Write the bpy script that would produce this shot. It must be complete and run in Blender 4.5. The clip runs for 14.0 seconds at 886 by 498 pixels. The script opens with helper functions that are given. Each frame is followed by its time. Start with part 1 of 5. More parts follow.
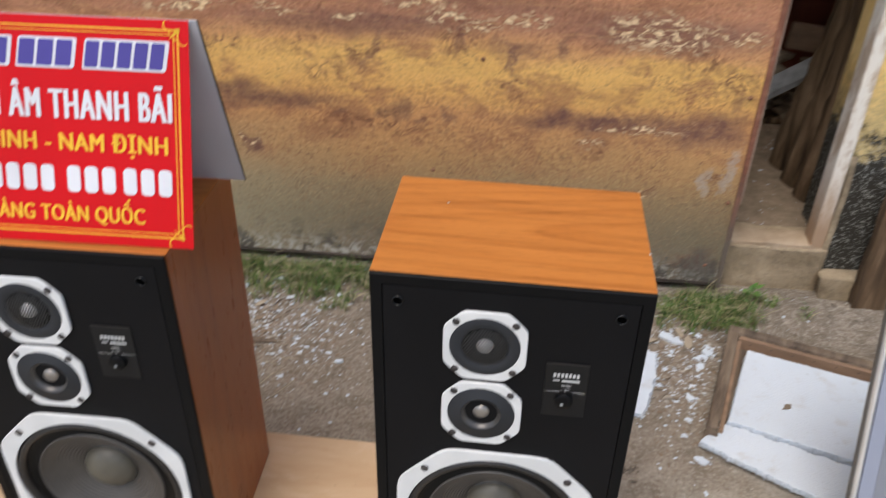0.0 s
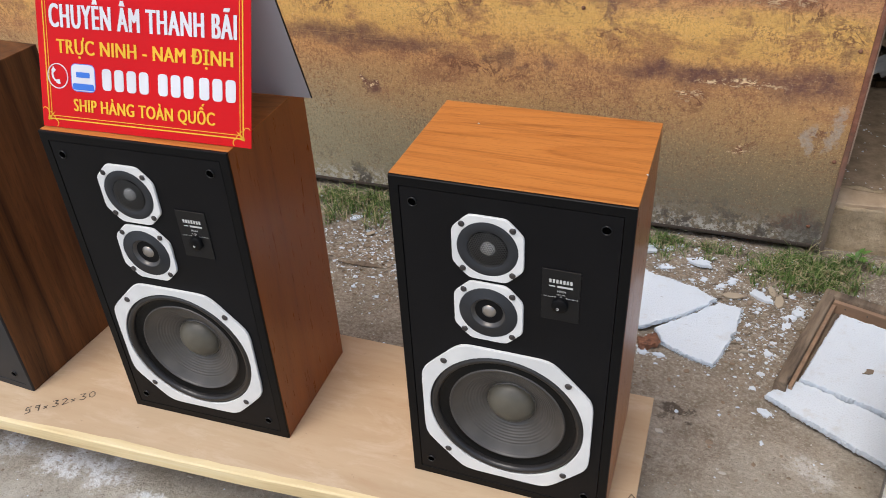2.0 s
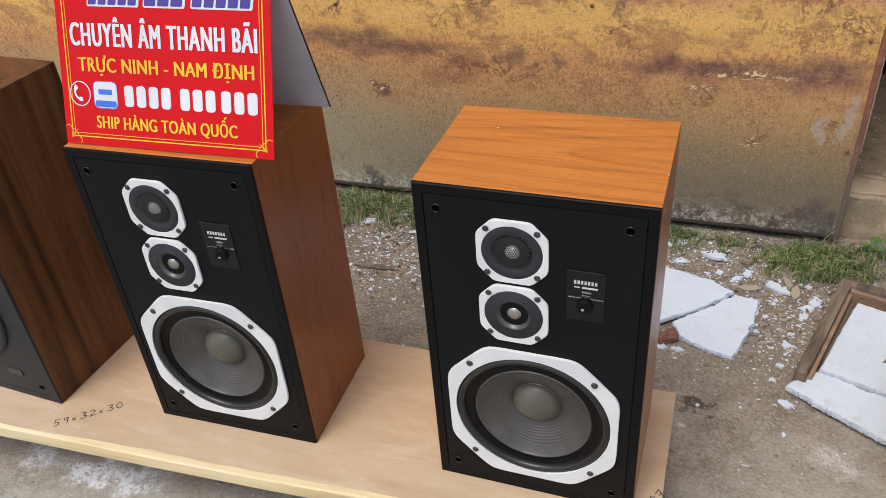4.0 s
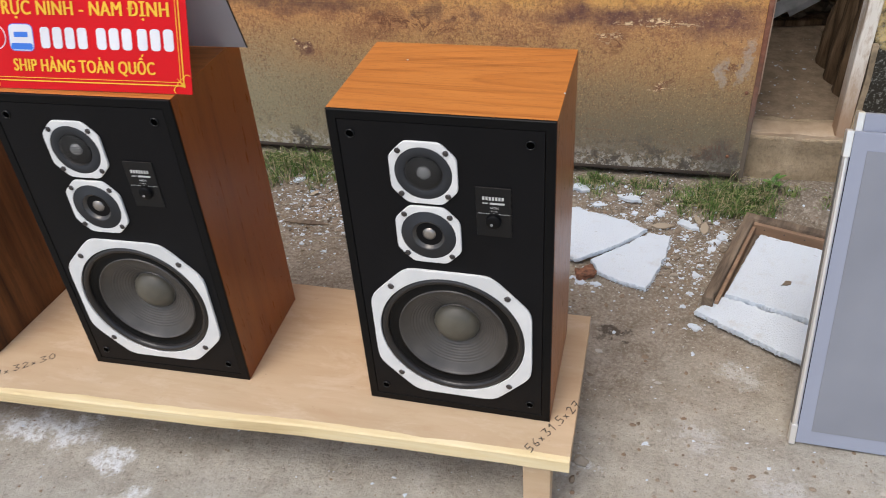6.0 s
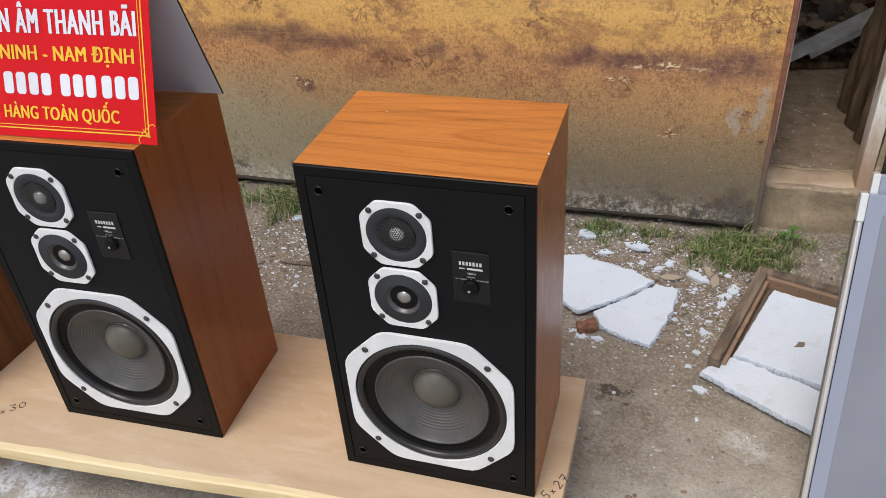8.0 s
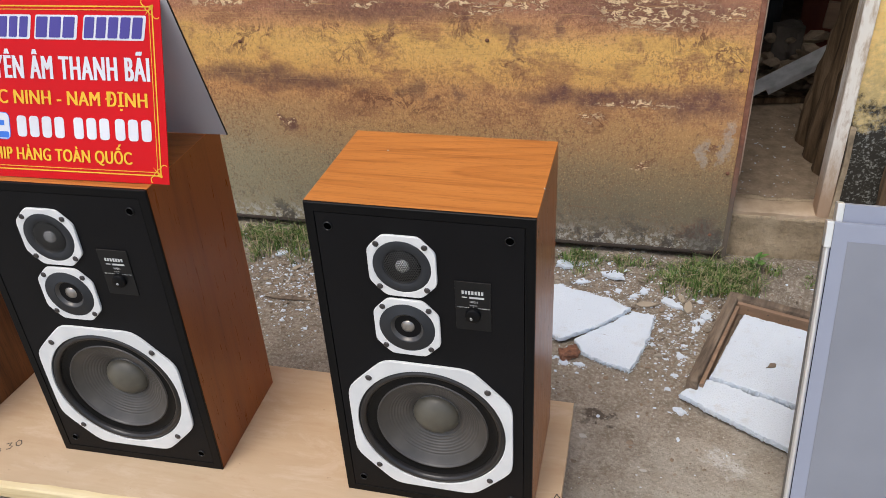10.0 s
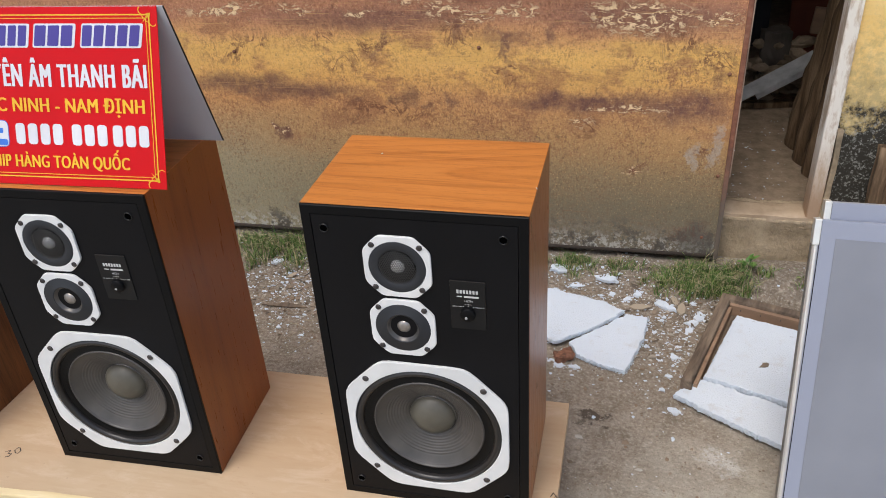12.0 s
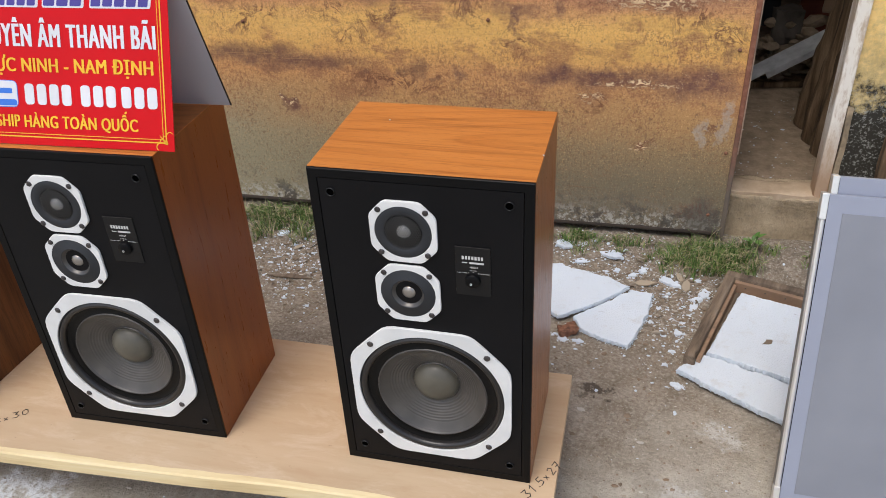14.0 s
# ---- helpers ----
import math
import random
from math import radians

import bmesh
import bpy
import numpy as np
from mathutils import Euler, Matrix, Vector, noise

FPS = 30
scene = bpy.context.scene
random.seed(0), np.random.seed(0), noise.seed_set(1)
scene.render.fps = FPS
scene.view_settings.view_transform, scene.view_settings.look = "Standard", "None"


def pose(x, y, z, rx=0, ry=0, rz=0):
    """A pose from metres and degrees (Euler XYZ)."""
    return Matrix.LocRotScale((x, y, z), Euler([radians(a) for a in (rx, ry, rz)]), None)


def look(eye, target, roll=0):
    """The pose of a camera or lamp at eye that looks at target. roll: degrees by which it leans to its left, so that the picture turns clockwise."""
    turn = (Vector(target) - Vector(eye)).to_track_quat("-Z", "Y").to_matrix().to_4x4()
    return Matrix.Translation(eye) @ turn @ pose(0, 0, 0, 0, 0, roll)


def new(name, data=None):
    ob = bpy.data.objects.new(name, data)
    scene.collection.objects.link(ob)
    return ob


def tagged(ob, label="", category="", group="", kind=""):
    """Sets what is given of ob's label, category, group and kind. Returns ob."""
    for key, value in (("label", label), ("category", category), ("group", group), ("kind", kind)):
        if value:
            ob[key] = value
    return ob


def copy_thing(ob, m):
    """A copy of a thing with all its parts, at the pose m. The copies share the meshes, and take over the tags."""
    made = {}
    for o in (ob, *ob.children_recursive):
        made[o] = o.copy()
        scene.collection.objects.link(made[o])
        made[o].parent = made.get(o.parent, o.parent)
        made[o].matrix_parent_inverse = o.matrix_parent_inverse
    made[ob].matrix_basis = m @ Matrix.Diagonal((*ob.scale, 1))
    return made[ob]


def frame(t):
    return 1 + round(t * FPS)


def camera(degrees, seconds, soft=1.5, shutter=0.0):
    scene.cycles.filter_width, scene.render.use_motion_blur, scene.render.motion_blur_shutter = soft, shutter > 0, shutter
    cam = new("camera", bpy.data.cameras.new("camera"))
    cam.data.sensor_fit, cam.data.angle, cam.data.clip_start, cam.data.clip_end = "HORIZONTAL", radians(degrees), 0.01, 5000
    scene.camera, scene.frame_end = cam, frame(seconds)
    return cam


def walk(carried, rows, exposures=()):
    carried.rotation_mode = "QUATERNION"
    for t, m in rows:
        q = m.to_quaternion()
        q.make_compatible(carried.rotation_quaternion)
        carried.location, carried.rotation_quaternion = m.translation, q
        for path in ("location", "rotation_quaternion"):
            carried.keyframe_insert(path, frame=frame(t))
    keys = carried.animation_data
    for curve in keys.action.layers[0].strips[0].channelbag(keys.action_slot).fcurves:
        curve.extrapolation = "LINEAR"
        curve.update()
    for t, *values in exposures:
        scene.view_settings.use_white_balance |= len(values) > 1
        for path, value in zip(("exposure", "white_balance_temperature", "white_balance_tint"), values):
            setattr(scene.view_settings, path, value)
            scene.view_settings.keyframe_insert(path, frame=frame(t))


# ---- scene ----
cam = camera(57.9, 14.0, 0.6, 0.5)
PATH = [
    (0, (0.156, -0.717, 1.23), (-0.015, 0.956, 0.149), 1.2),
    (0.5, (0.22, -0.739, 1.204), (-0.171, 0.84, 0.041), -1.0),
    (1, (0.329, -0.899, 1.217), (-0.188, 0.643, 0.052), -2.6),
    (1.5, (0.384, -0.854, 1.217), (-0.163, 0.686, 0.064), -2.6),
    (2, (0.38, -0.81, 1.225), (-0.206, 0.728, 0.089), -3.0),
    (2.5, (0.376, -0.807, 1.223), (-0.245, 0.716, 0.086), -3.8),
    (2.7, (0.373, -0.801, 1.222), (-0.254, 0.719, 0.083), -4.1),
    (4.8, (0.356, -0.884, 1.252), (-0.203, 0.658, 0.107), -5.9),
    (5, (0.359, -0.908, 1.232), (-0.178, 0.638, 0.082), -5.8),
    (5.5, (0.392, -0.931, 1.194), (-0.092, 0.608, 0.011), -5.2),
    (6, (0.42, -0.909, 1.208), (-0.035, 0.636, 0.022), -4.4),
    (6.5, (0.435, -0.841, 1.189), (-0.018, 0.701, -0.001), -3.8),
    (7, (0.443, -0.805, 1.182), (-0.034, 0.74, 0.006), -3.6),
    (7.5, (0.447, -0.795, 1.203), (-0.06, 0.757, 0.048), -3.9),
    (8, (0.461, -0.801, 1.205), (-0.06, 0.762, 0.071), -4.2),
    (10.5, (0.413, -0.877, 1.245), (-0.01, 0.769, 0.191), -3.2),
    (11, (0.409, -0.882, 1.247), (-0.012, 0.771, 0.204), -3.2),
    (11.5, (0.417, -0.881, 1.246), (-0.005, 0.774, 0.204), -3.4),
    (12, (0.428, -0.887, 1.234), (0.002, 0.764, 0.189), -3.7),
    (12.5, (0.443, -0.883, 1.223), (0.018, 0.759, 0.163), -3.8),
    (13, (0.441, -0.888, 1.226), (0.013, 0.747, 0.157), -3.7),
    (13.5, (0.437, -0.892, 1.216), (0.006, 0.735, 0.135), -3.4),
    (14, (0.43, -0.901, 1.217), (-0.006, 0.723, 0.134), -3.1),
]
walk(cam, [(t, look(eye, target, roll)) for t, eye, target, roll in PATH])

# ---- world, sun, exposure ----
world = bpy.data.worlds.new("world")
scene.world = world
world.use_nodes = True
wn = world.node_tree.nodes
sky = wn.new("ShaderNodeTexSky")
sky.sky_type = "NISHITA"
sky.sun_disc = False
sky.sun_elevation, sky.sun_rotation = radians(58), radians(200)
sky.air_density, sky.dust_density, sky.ozone_density = 1.0, 2.5, 1.0
world.node_tree.links.new(sky.outputs[0], wn["Background"].inputs[0])
wn["Background"].inputs[1].default_value = 0.13
sun = new("sun", bpy.data.lights.new("sun", "SUN"))
sun.data.energy, sun.data.angle, sun.data.color = 1.1, radians(25), (1.0, 0.97, 0.93)
sun.matrix_basis = look((0, 0, 6), (0.9, 2.4, 0.0))
scene.view_settings.exposure = 0.64


# ---- materials ----
class Mat:
    """A small wrapper round a node material with a Principled shader."""

    def __init__(self, name, rough=0.6, metal=0.0, spec=0.5):
        self.m = bpy.data.materials.new(name)
        self.m.use_nodes = True
        self.t = self.m.node_tree
        self.b = self.t.nodes["Principled BSDF"]
        self.b.inputs["Roughness"].default_value = rough
        self.b.inputs["Metallic"].default_value = metal
        self.b.inputs["Specular IOR Level"].default_value = spec
        self.tc = self.t.nodes.new("ShaderNodeTexCoord")

    def put(self, value, socket):
        if isinstance(value, (int, float)):
            socket.default_value = value
        elif isinstance(value, tuple):
            socket.default_value = value if len(value) == len(socket.default_value) else (*value, 1)
        else:
            self.t.links.new(value, socket)

    def coords(self, scale=(1, 1, 1), kind="Object", turn=(0, 0, 0), move=(0, 0, 0)):
        n = self.t.nodes.new("ShaderNodeMapping")
        n.inputs["Scale"].default_value = scale
        n.inputs["Rotation"].default_value = turn
        n.inputs["Location"].default_value = move
        self.t.links.new(self.tc.outputs[kind], n.inputs["Vector"])
        return n.outputs[0]

    def noise(self, vec, scale=5.0, detail=4.0, rough=0.55, warp=0.0):
        n = self.t.nodes.new("ShaderNodeTexNoise")
        n.inputs["Scale"].default_value, n.inputs["Detail"].default_value = scale, detail
        n.inputs["Roughness"].default_value, n.inputs["Distortion"].default_value = rough, warp
        self.t.links.new(vec, n.inputs["Vector"])
        return n.outputs["Fac"]

    def voronoi(self, vec, scale=5.0, feature="F1"):
        n = self.t.nodes.new("ShaderNodeTexVoronoi")
        n.feature = feature
        n.inputs["Scale"].default_value = scale
        self.t.links.new(vec, n.inputs["Vector"])
        return n.outputs["Distance"]

    def ramp(self, fac, stops, ease="LINEAR"):
        n = self.t.nodes.new("ShaderNodeValToRGB")
        n.color_ramp.interpolation = ease
        e = n.color_ramp.elements
        while len(e) < len(stops):
            e.new(0.5)
        for el, (p, c) in zip(e, stops):
            el.position = p
            el.color = (c, c, c, 1) if isinstance(c, (int, float)) else (*c, 1)
        self.put(fac, n.inputs[0])
        return n.outputs[0]

    def mix(self, fac, a, b, mode="MIX"):
        n = self.t.nodes.new("ShaderNodeMix")
        n.data_type, n.blend_type = "RGBA", mode
        self.put(fac, n.inputs[0]), self.put(a, n.inputs[6]), self.put(b, n.inputs[7])
        return n.outputs[2]

    def math(self, op, a, b=0.0, c=0.0):
        n = self.t.nodes.new("ShaderNodeMath")
        n.operation = op
        self.put(a, n.inputs[0]), self.put(b, n.inputs[1]), self.put(c, n.inputs[2])
        return n.outputs[0]

    def axis(self, vec, i):
        n = self.t.nodes.new("ShaderNodeSeparateXYZ")
        self.t.links.new(vec, n.inputs[0])
        return n.outputs[i]

    def blob(self, a, b, ca, cb, ra, rb, fade=0.5):
        """A patch with a shape of its own about the spot ca, cb."""
        da = self.math("DIVIDE", self.math("SUBTRACT", a, ca), ra)
        db = self.math("DIVIDE", self.math("SUBTRACT", b, cb), rb)
        d = self.math("SQRT", self.math("ADD", self.math("MULTIPLY", da, da), self.math("MULTIPLY", db, db)))
        return self.ramp(d, [(1 - fade, 1.0), (1.0, 0.0)])

    def times(self, *values):
        out = values[0]
        for one in values[1:]:
            out = self.math("MULTIPLY", out, one)
        return out

    def rand(self):
        return self.t.nodes.new("ShaderNodeObjectInfo").outputs["Random"]

    def island(self):
        return self.t.nodes.new("ShaderNodeNewGeometry").outputs["Random Per Island"]

    def colour(self, value):
        self.put(value, self.b.inputs["Base Color"])
        return self

    def rough(self, value):
        self.put(value, self.b.inputs["Roughness"])
        return self

    def bump(self, height, strength=0.3, dist=0.002):
        n = self.t.nodes.new("ShaderNodeBump")
        n.inputs["Strength"].default_value, n.inputs["Distance"].default_value = strength, dist
        self.put(height, n.inputs["Height"])
        self.t.links.new(n.outputs[0], self.b.inputs["Normal"])
        return self


def plain(name, col, rough=0.6, metal=0.0, spec=0.5, grain=400.0, depth=0.06, vary=0.12):
    """A nearly uniform surface with slight mottling and fine relief."""
    k = Mat(name, rough, metal, spec)
    v = k.coords()
    n = k.noise(v, 9.0, 4)
    dark = tuple(c * (1 - vary) for c in col)
    k.colour(k.mix(k.ramp(n, [(0.35, 0.0), (0.7, 1.0)]), dark, col))
    k.bump(k.noise(v, grain, 2), depth, 0.001)
    return k


def veneer(name, light, mid, dark, along, rough=0.32, stripes=26.0, swirl=0.35, arch=False, coat=0.15, late_wood=0.55, streak=0.0):
    """Wood veneer; along is the axis that the grain follows on the face that shows it (0 x, 2 z)."""
    k = Mat(name, rough, 0, 0.3)
    s = [1.0, 1.0, 1.0]
    s[along] = 0.09
    v = k.coords(tuple(s))
    broad = k.noise(v, 5.5, 3, 0.5, swirl)
    if arch:
        # growth rings cut flat: arches that open along the grain
        q = k.coords()
        off = k.math("SUBTRACT", k.axis(q, 1), k.math("ADD", 0.105, k.math("MULTIPLY", k.axis(q, 0), 0.06)))
        g = k.math("SQRT", k.math("ADD", k.math("MULTIPLY", off, off), 0.0009))
        g = k.math("SUBTRACT", g, k.math("MULTIPLY", k.axis(q, 0), 0.10))
        g = k.math("ADD", g, k.math("MULTIPLY", broad, 0.07))
        saw = k.math("FRACT", k.math("MULTIPLY", g, 40.0))
        rings = k.math("MULTIPLY", k.ramp(saw, [(0.0, 0.95), (0.5, 0.85), (0.90, 0.20), (1.0, 0.9)]), 0.5)
    else:
        rings = k.math("FRACT", k.math("MULTIPLY", broad, 7.0))
        rings = k.math("ABSOLUTE", k.math("SUBTRACT", rings, 0.5))
    fine = k.noise(v, stripes * 5, 4, 0.7)
    pores = k.noise(v, stripes * 22, 2, 0.5)
    c = k.ramp(k.math("MULTIPLY_ADD", rings, 0.9, k.math("MULTIPLY", fine, 0.55)), [(0.18, dark), (0.42, mid), (0.85, light)])
    late = k.math("ADD", rings, k.math("MULTIPLY", k.math("SUBTRACT", fine, 0.5), 0.16))
    c = k.mix(k.ramp(late, [(0.012, late_wood), (0.05, 0.0)]), c, dark)
    c = k.mix(k.ramp(pores, [(0.56, 0.0), (0.7, 0.3)]), c, tuple(x * 0.6 for x in dark))
    if streak:
        t = [1.0, 1.0, 1.0]
        t[along] = 0.035
        long = k.noise(k.coords(tuple(t)), 75, 5, 0.65, 0.2)
        c = k.mix(k.ramp(long, [(0.50, 0.0), (0.64, streak)]), c, tuple(x * 0.8 for x in dark))
        c = k.mix(k.ramp(long, [(0.34, streak * 0.7), (0.46, 0.0)]), c, light)
    blot = k.noise(k.coords(), 4.0, 3)
    c = k.mix(k.ramp(blot, [(0.3, 0.16), (0.7, 0.0)]), c, dark)
    k.colour(c)
    k.rough(k.ramp(fine, [(0.2, rough - 0.06), (0.8, rough + 0.14)]))
    k.bump(pores, 0.08, 0.0005)
    k.b.inputs["Coat Weight"].default_value, k.b.inputs["Coat Roughness"].default_value = coat, 0.2
    return k.m


# One teak veneer: the upright copy is darker, side shade in its colour.
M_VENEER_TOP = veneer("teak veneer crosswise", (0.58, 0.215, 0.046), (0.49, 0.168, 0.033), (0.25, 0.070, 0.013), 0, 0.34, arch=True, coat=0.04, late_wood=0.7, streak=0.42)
M_VENEER_SHADED = veneer("shaded teak veneer upright", (0.275, 0.081, 0.0155), (0.245, 0.068, 0.013), (0.185, 0.047, 0.009), 2, 0.28, late_wood=0.12, streak=0.22)
M_WALNUT = veneer("walnut veneer upright", (0.205, 0.085, 0.029), (0.105, 0.040, 0.013), (0.026, 0.010, 0.004), 2, 0.42, 18.0, 0.6, coat=0.0, streak=0.4)
M_BLACK = plain("black vinyl baffle", (0.0064, 0.0062, 0.0070), 0.46, 0, 0.14, 700, 0.12, 0.25).m
M_FRAME = plain("black painted frame", (0.0038, 0.0038, 0.0042), 0.45, 0, 0.14, 500, 0.08, 0.2).m
# Walnut speaker's black front, its sky reflection mixed in as blue-grey.
M_SKYTINT = plain("black front with sky tint", (0.020, 0.023, 0.028), 0.5, 0, 0.35, 300, 0.1, 0.35).m
M_DISC = plain("dark moulded plastic", (0.021, 0.023, 0.027), 0.55, 0, 0.4, 600, 0.08).m
M_RUBBER = plain("black rubber", (0.006, 0.006, 0.006), 0.36, 0, 0.3, 500, 0.1).m
M_WELL = plain("hole black", (0.001, 0.001, 0.001), 0.9, 0, 0.0).m
M_DOME = plain("silver dome", (0.85, 0.84, 0.82), 0.28, 0.5, 0.5, 300, 0.03).m
M_MESHWIRE = plain("dark wire", (0.055, 0.054, 0.054), 0.4, 0.5).m
M_SCREW = plain("dark screw head", (0.075, 0.066, 0.063), 0.42, 0.45, 0.5, 300, 0.2, 0.45).m
M_PRINT = plain("white print", (0.58, 0.58, 0.56), 0.5).m
M_PATCH = plain("satin black plate", (0.007, 0.007, 0.0075), 0.3, 0, 0.3).m

k = Mat("silver painted plate", 0.5, 0.0, 0.4)
v = k.coords()
k.colour(k.mix(k.ramp(k.noise(v, 16, 4), [(0.35, 0.0), (0.7, 1.0)]), (0.63, 0.63, 0.615), (0.735, 0.73, 0.71)))
k.bump(k.noise(k.coords((1, 1, 0.05)), 900, 2), 0.05, 0.0004)
M_PLATE = k.m

k = Mat("grey paper cone", 0.46, 0, 0.6)
v = k.coords()
k.colour(k.mix(k.ramp(k.noise(v, 22, 5), [(0.3, 0.0), (0.75, 1.0)]), (0.036, 0.032, 0.028), (0.074, 0.066, 0.058)))
k.bump(k.noise(v, 260, 3), 0.15, 0.0006)
M_CONE = k.m
k = Mat("olive grey dust cap", 0.42, 0, 0.5)
v = k.coords()
k.colour(k.mix(k.ramp(k.noise(v, 30, 4), [(0.3, 0.0), (0.75, 1.0)]), (0.070, 0.063, 0.047), (0.118, 0.107, 0.082)))
k.bump(k.noise(v, 500, 2), 0.1, 0.0005)
M_CAP = k.m
M_PALECONE = plain("pale cone", (0.6, 0.6, 0.58), 0.5).m

k = Mat("plywood board face", 0.62, 0, 0.3)
v = k.coords((0.12, 1, 1))
a = k.noise(v, 14, 4, 0.6, 0.3)
b = k.noise(v, 120, 3, 0.6)
c = k.mix(k.ramp(a, [(0.3, 0.0), (0.72, 1.0)]), (0.475, 0.337, 0.205), (0.57, 0.422, 0.27))
c = k.mix(k.ramp(b, [(0.5, 0.0), (0.75, 0.18)]), c, (0.40, 0.25, 0.14))
c = k.mix(k.ramp(k.noise(k.coords(), 5, 5), [(0.5, 0.0), (0.75, 0.35)]), c, (0.60, 0.43, 0.29))
scuff = k.noise(k.coords((0.5, 1.4, 1), move=(2, 3, 0)), 13, 6, 0.7, 0.5)
c = k.mix(k.ramp(scuff, [(0.52, 0.0), (0.66, 0.55)]), c, (0.62, 0.485, 0.34))
c = k.mix(k.ramp(scuff, [(0.34, 0.4), (0.44, 0.0)]), c, (0.46, 0.30, 0.175))
c = k.mix(k.ramp(k.noise(k.coords(move=(7, 1, 0)), 60, 4, 0.7), [(0.68, 0.0), (0.74, 0.6)]), c, (0.30, 0.21, 0.13))
k.colour(c).bump(b, 0.1, 0.0006)
M_BOARD = k.m
k = Mat("pale sawn edge", 0.68, 0, 0.3)
v = k.coords((0.15, 1, 2.0))
a = k.noise(v, 22, 4, 0.6, 0.4)
k.colour(k.ramp(a, [(0.25, (0.50, 0.355, 0.18)), (0.5, (0.69, 0.55, 0.31)), (0.75, (0.77, 0.66, 0.43))])).bump(k.noise(v, 150, 3), 0.25, 0.001)
M_EDGE = k.m
M_INK = plain("black marker ink", (0.02, 0.018, 0.016), 0.7).m

# packed earth behind, old concrete in front
k = Mat("trodden earth and concrete", 0.9, 0, 0.25)
v = k.coords()
x, y = k.axis(v, 0), k.axis(v, 1)
big, med, fine = k.noise(v, 2.6, 5, 0.6, 0.4), k.noise(v, 15, 6, 0.65), k.noise(v, 130, 5, 0.72)
speck = k.noise(k.coords(move=(4, 0, 0)), 330, 3, 0.6)
earth = k.mix(k.ramp(med, [(0.35, 0.0), (0.65, 1.0)]), (0.185, 0.148, 0.108), (0.325, 0.272, 0.212))
conc = k.mix(k.ramp(med, [(0.32, 0.0), (0.68, 1.0)]), (0.34, 0.315, 0.26), (0.47, 0.44, 0.38))
side = k.math("ADD", y, k.math("ADD", k.math("MULTIPLY", k.math("SUBTRACT", big, 0.5), 0.55), k.math("MULTIPLY", x, -0.22)))
conc = k.mix(k.ramp(k.noise(k.coords(move=(1, 6, 0)), 9, 6, 0.7, 0.4), [(0.47, 0.0), (0.64, 0.45)]), conc, (0.25, 0.215, 0.17))
c = k.mix(k.ramp(side, [(-0.02, 0.0), (0.30, 0.9)]), conc, earth)
back = k.times(k.ramp(k.math("ADD", y, k.math("MULTIPLY", k.math("SUBTRACT", med, 0.5), 0.5)), [(0.5, 0.0), (0.8, 0.6)]), k.ramp(k.noise(k.coords(move=(2, 2, 0)), 26, 5, 0.7), [(0.4, 0.2), (0.6, 1.0)]))
c = k.mix(back, c, (0.115, 0.089, 0.066))
c = k.mix(k.times(k.ramp(fine, [(0.38, 0.65), (0.48, 0.0)]), k.ramp(side, [(0.1, 0.25), (0.5, 1.0)])), c, (0.125, 0.095, 0.068))
c = k.mix(k.ramp(fine, [(0.53, 0.0), (0.63, 0.6)]), c, (0.45, 0.41, 0.34))
c = k.mix(k.ramp(speck, [(0.66, 0.0), (0.70, 0.6)]), c, (0.55, 0.52, 0.46))
c = k.mix(k.ramp(speck, [(0.30, 0.5), (0.34, 0.0)]), c, (0.12, 0.10, 0.075))
xw = k.math("ADD", x, k.math("MULTIPLY", k.math("SUBTRACT", k.noise(v, 21, 5, 0.7), 0.5), 0.17))
yw = k.math("ADD", y, k.math("MULTIPLY", k.math("SUBTRACT", k.noise(k.coords(move=(0, 5, 0)), 21, 5, 0.7), 0.5), 0.17))
for bx, by, ra, rb, amount in ((-0.738, -0.063, 0.075, 0.05, 1.0), (-0.645, -0.055, 0.075, 0.045, 1.0), (-0.515, -0.097, 0.05, 0.035, 0.95), (-0.866, -0.05, 0.06, 0.05, 0.8), (-0.434, -0.186, 0.045, 0.03, 0.8), (0.37, 0.063, 0.04, 0.025, 0.7), (-0.50, -0.22, 0.035, 0.03, 0.5),
                               (-0.30, -0.16, 0.03, 0.02, 0.4), (0.66, 0.34, 0.05, 0.035, 0.4), (0.58, 0.16, 0.06, 0.04, 0.3), (0.05, -0.2, 0.05, 0.03, 0.3), (0.72, 0.05, 0.06, 0.05, 0.3)):
    c = k.mix(k.times(k.blob(xw, yw, bx, by, ra, rb, 0.6), k.ramp(k.noise(k.coords(move=(1, 1, 4)), 48, 6, 0.75), [(0.40, 0.1), (0.52, 1.0)]), amount), c, (0.70, 0.72, 0.73))
for bx, by, ra, rb, amount in ((0.40, 0.425, 0.042, 0.028, 0.95), (0.365, 0.405, 0.014, 0.01, 0.6), (0.63, 0.46, 0.02, 0.012, 0.4), (-0.12, -0.16, 0.08, 0.03, 0.45), (0.12, -0.12, 0.07, 0.03, 0.4)):
    c = k.mix(k.times(k.blob(xw, yw, bx, by, ra, rb, 0.4), amount), c, (0.085, 0.068, 0.052))
crumb = k.noise(k.coords(move=(9, 4, 0)), 75, 6, 0.75)
c = k.mix(k.ramp(crumb, [(0.34, 0.55), (0.43, 0.0)]), c, (0.12, 0.095, 0.07))
c = k.mix(k.ramp(crumb, [(0.58, 0.0), (0.66, 0.5)]), c, (0.44, 0.395, 0.33))
k.colour(c)
k.bump(k.math("ADD", k.math("MULTIPLY", med, 0.8), k.math("ADD", k.math("MULTIPLY", fine, 0.55), k.math("MULTIPLY", crumb, 0.8))), 0.75, 0.007)
M_GROUND = k.m

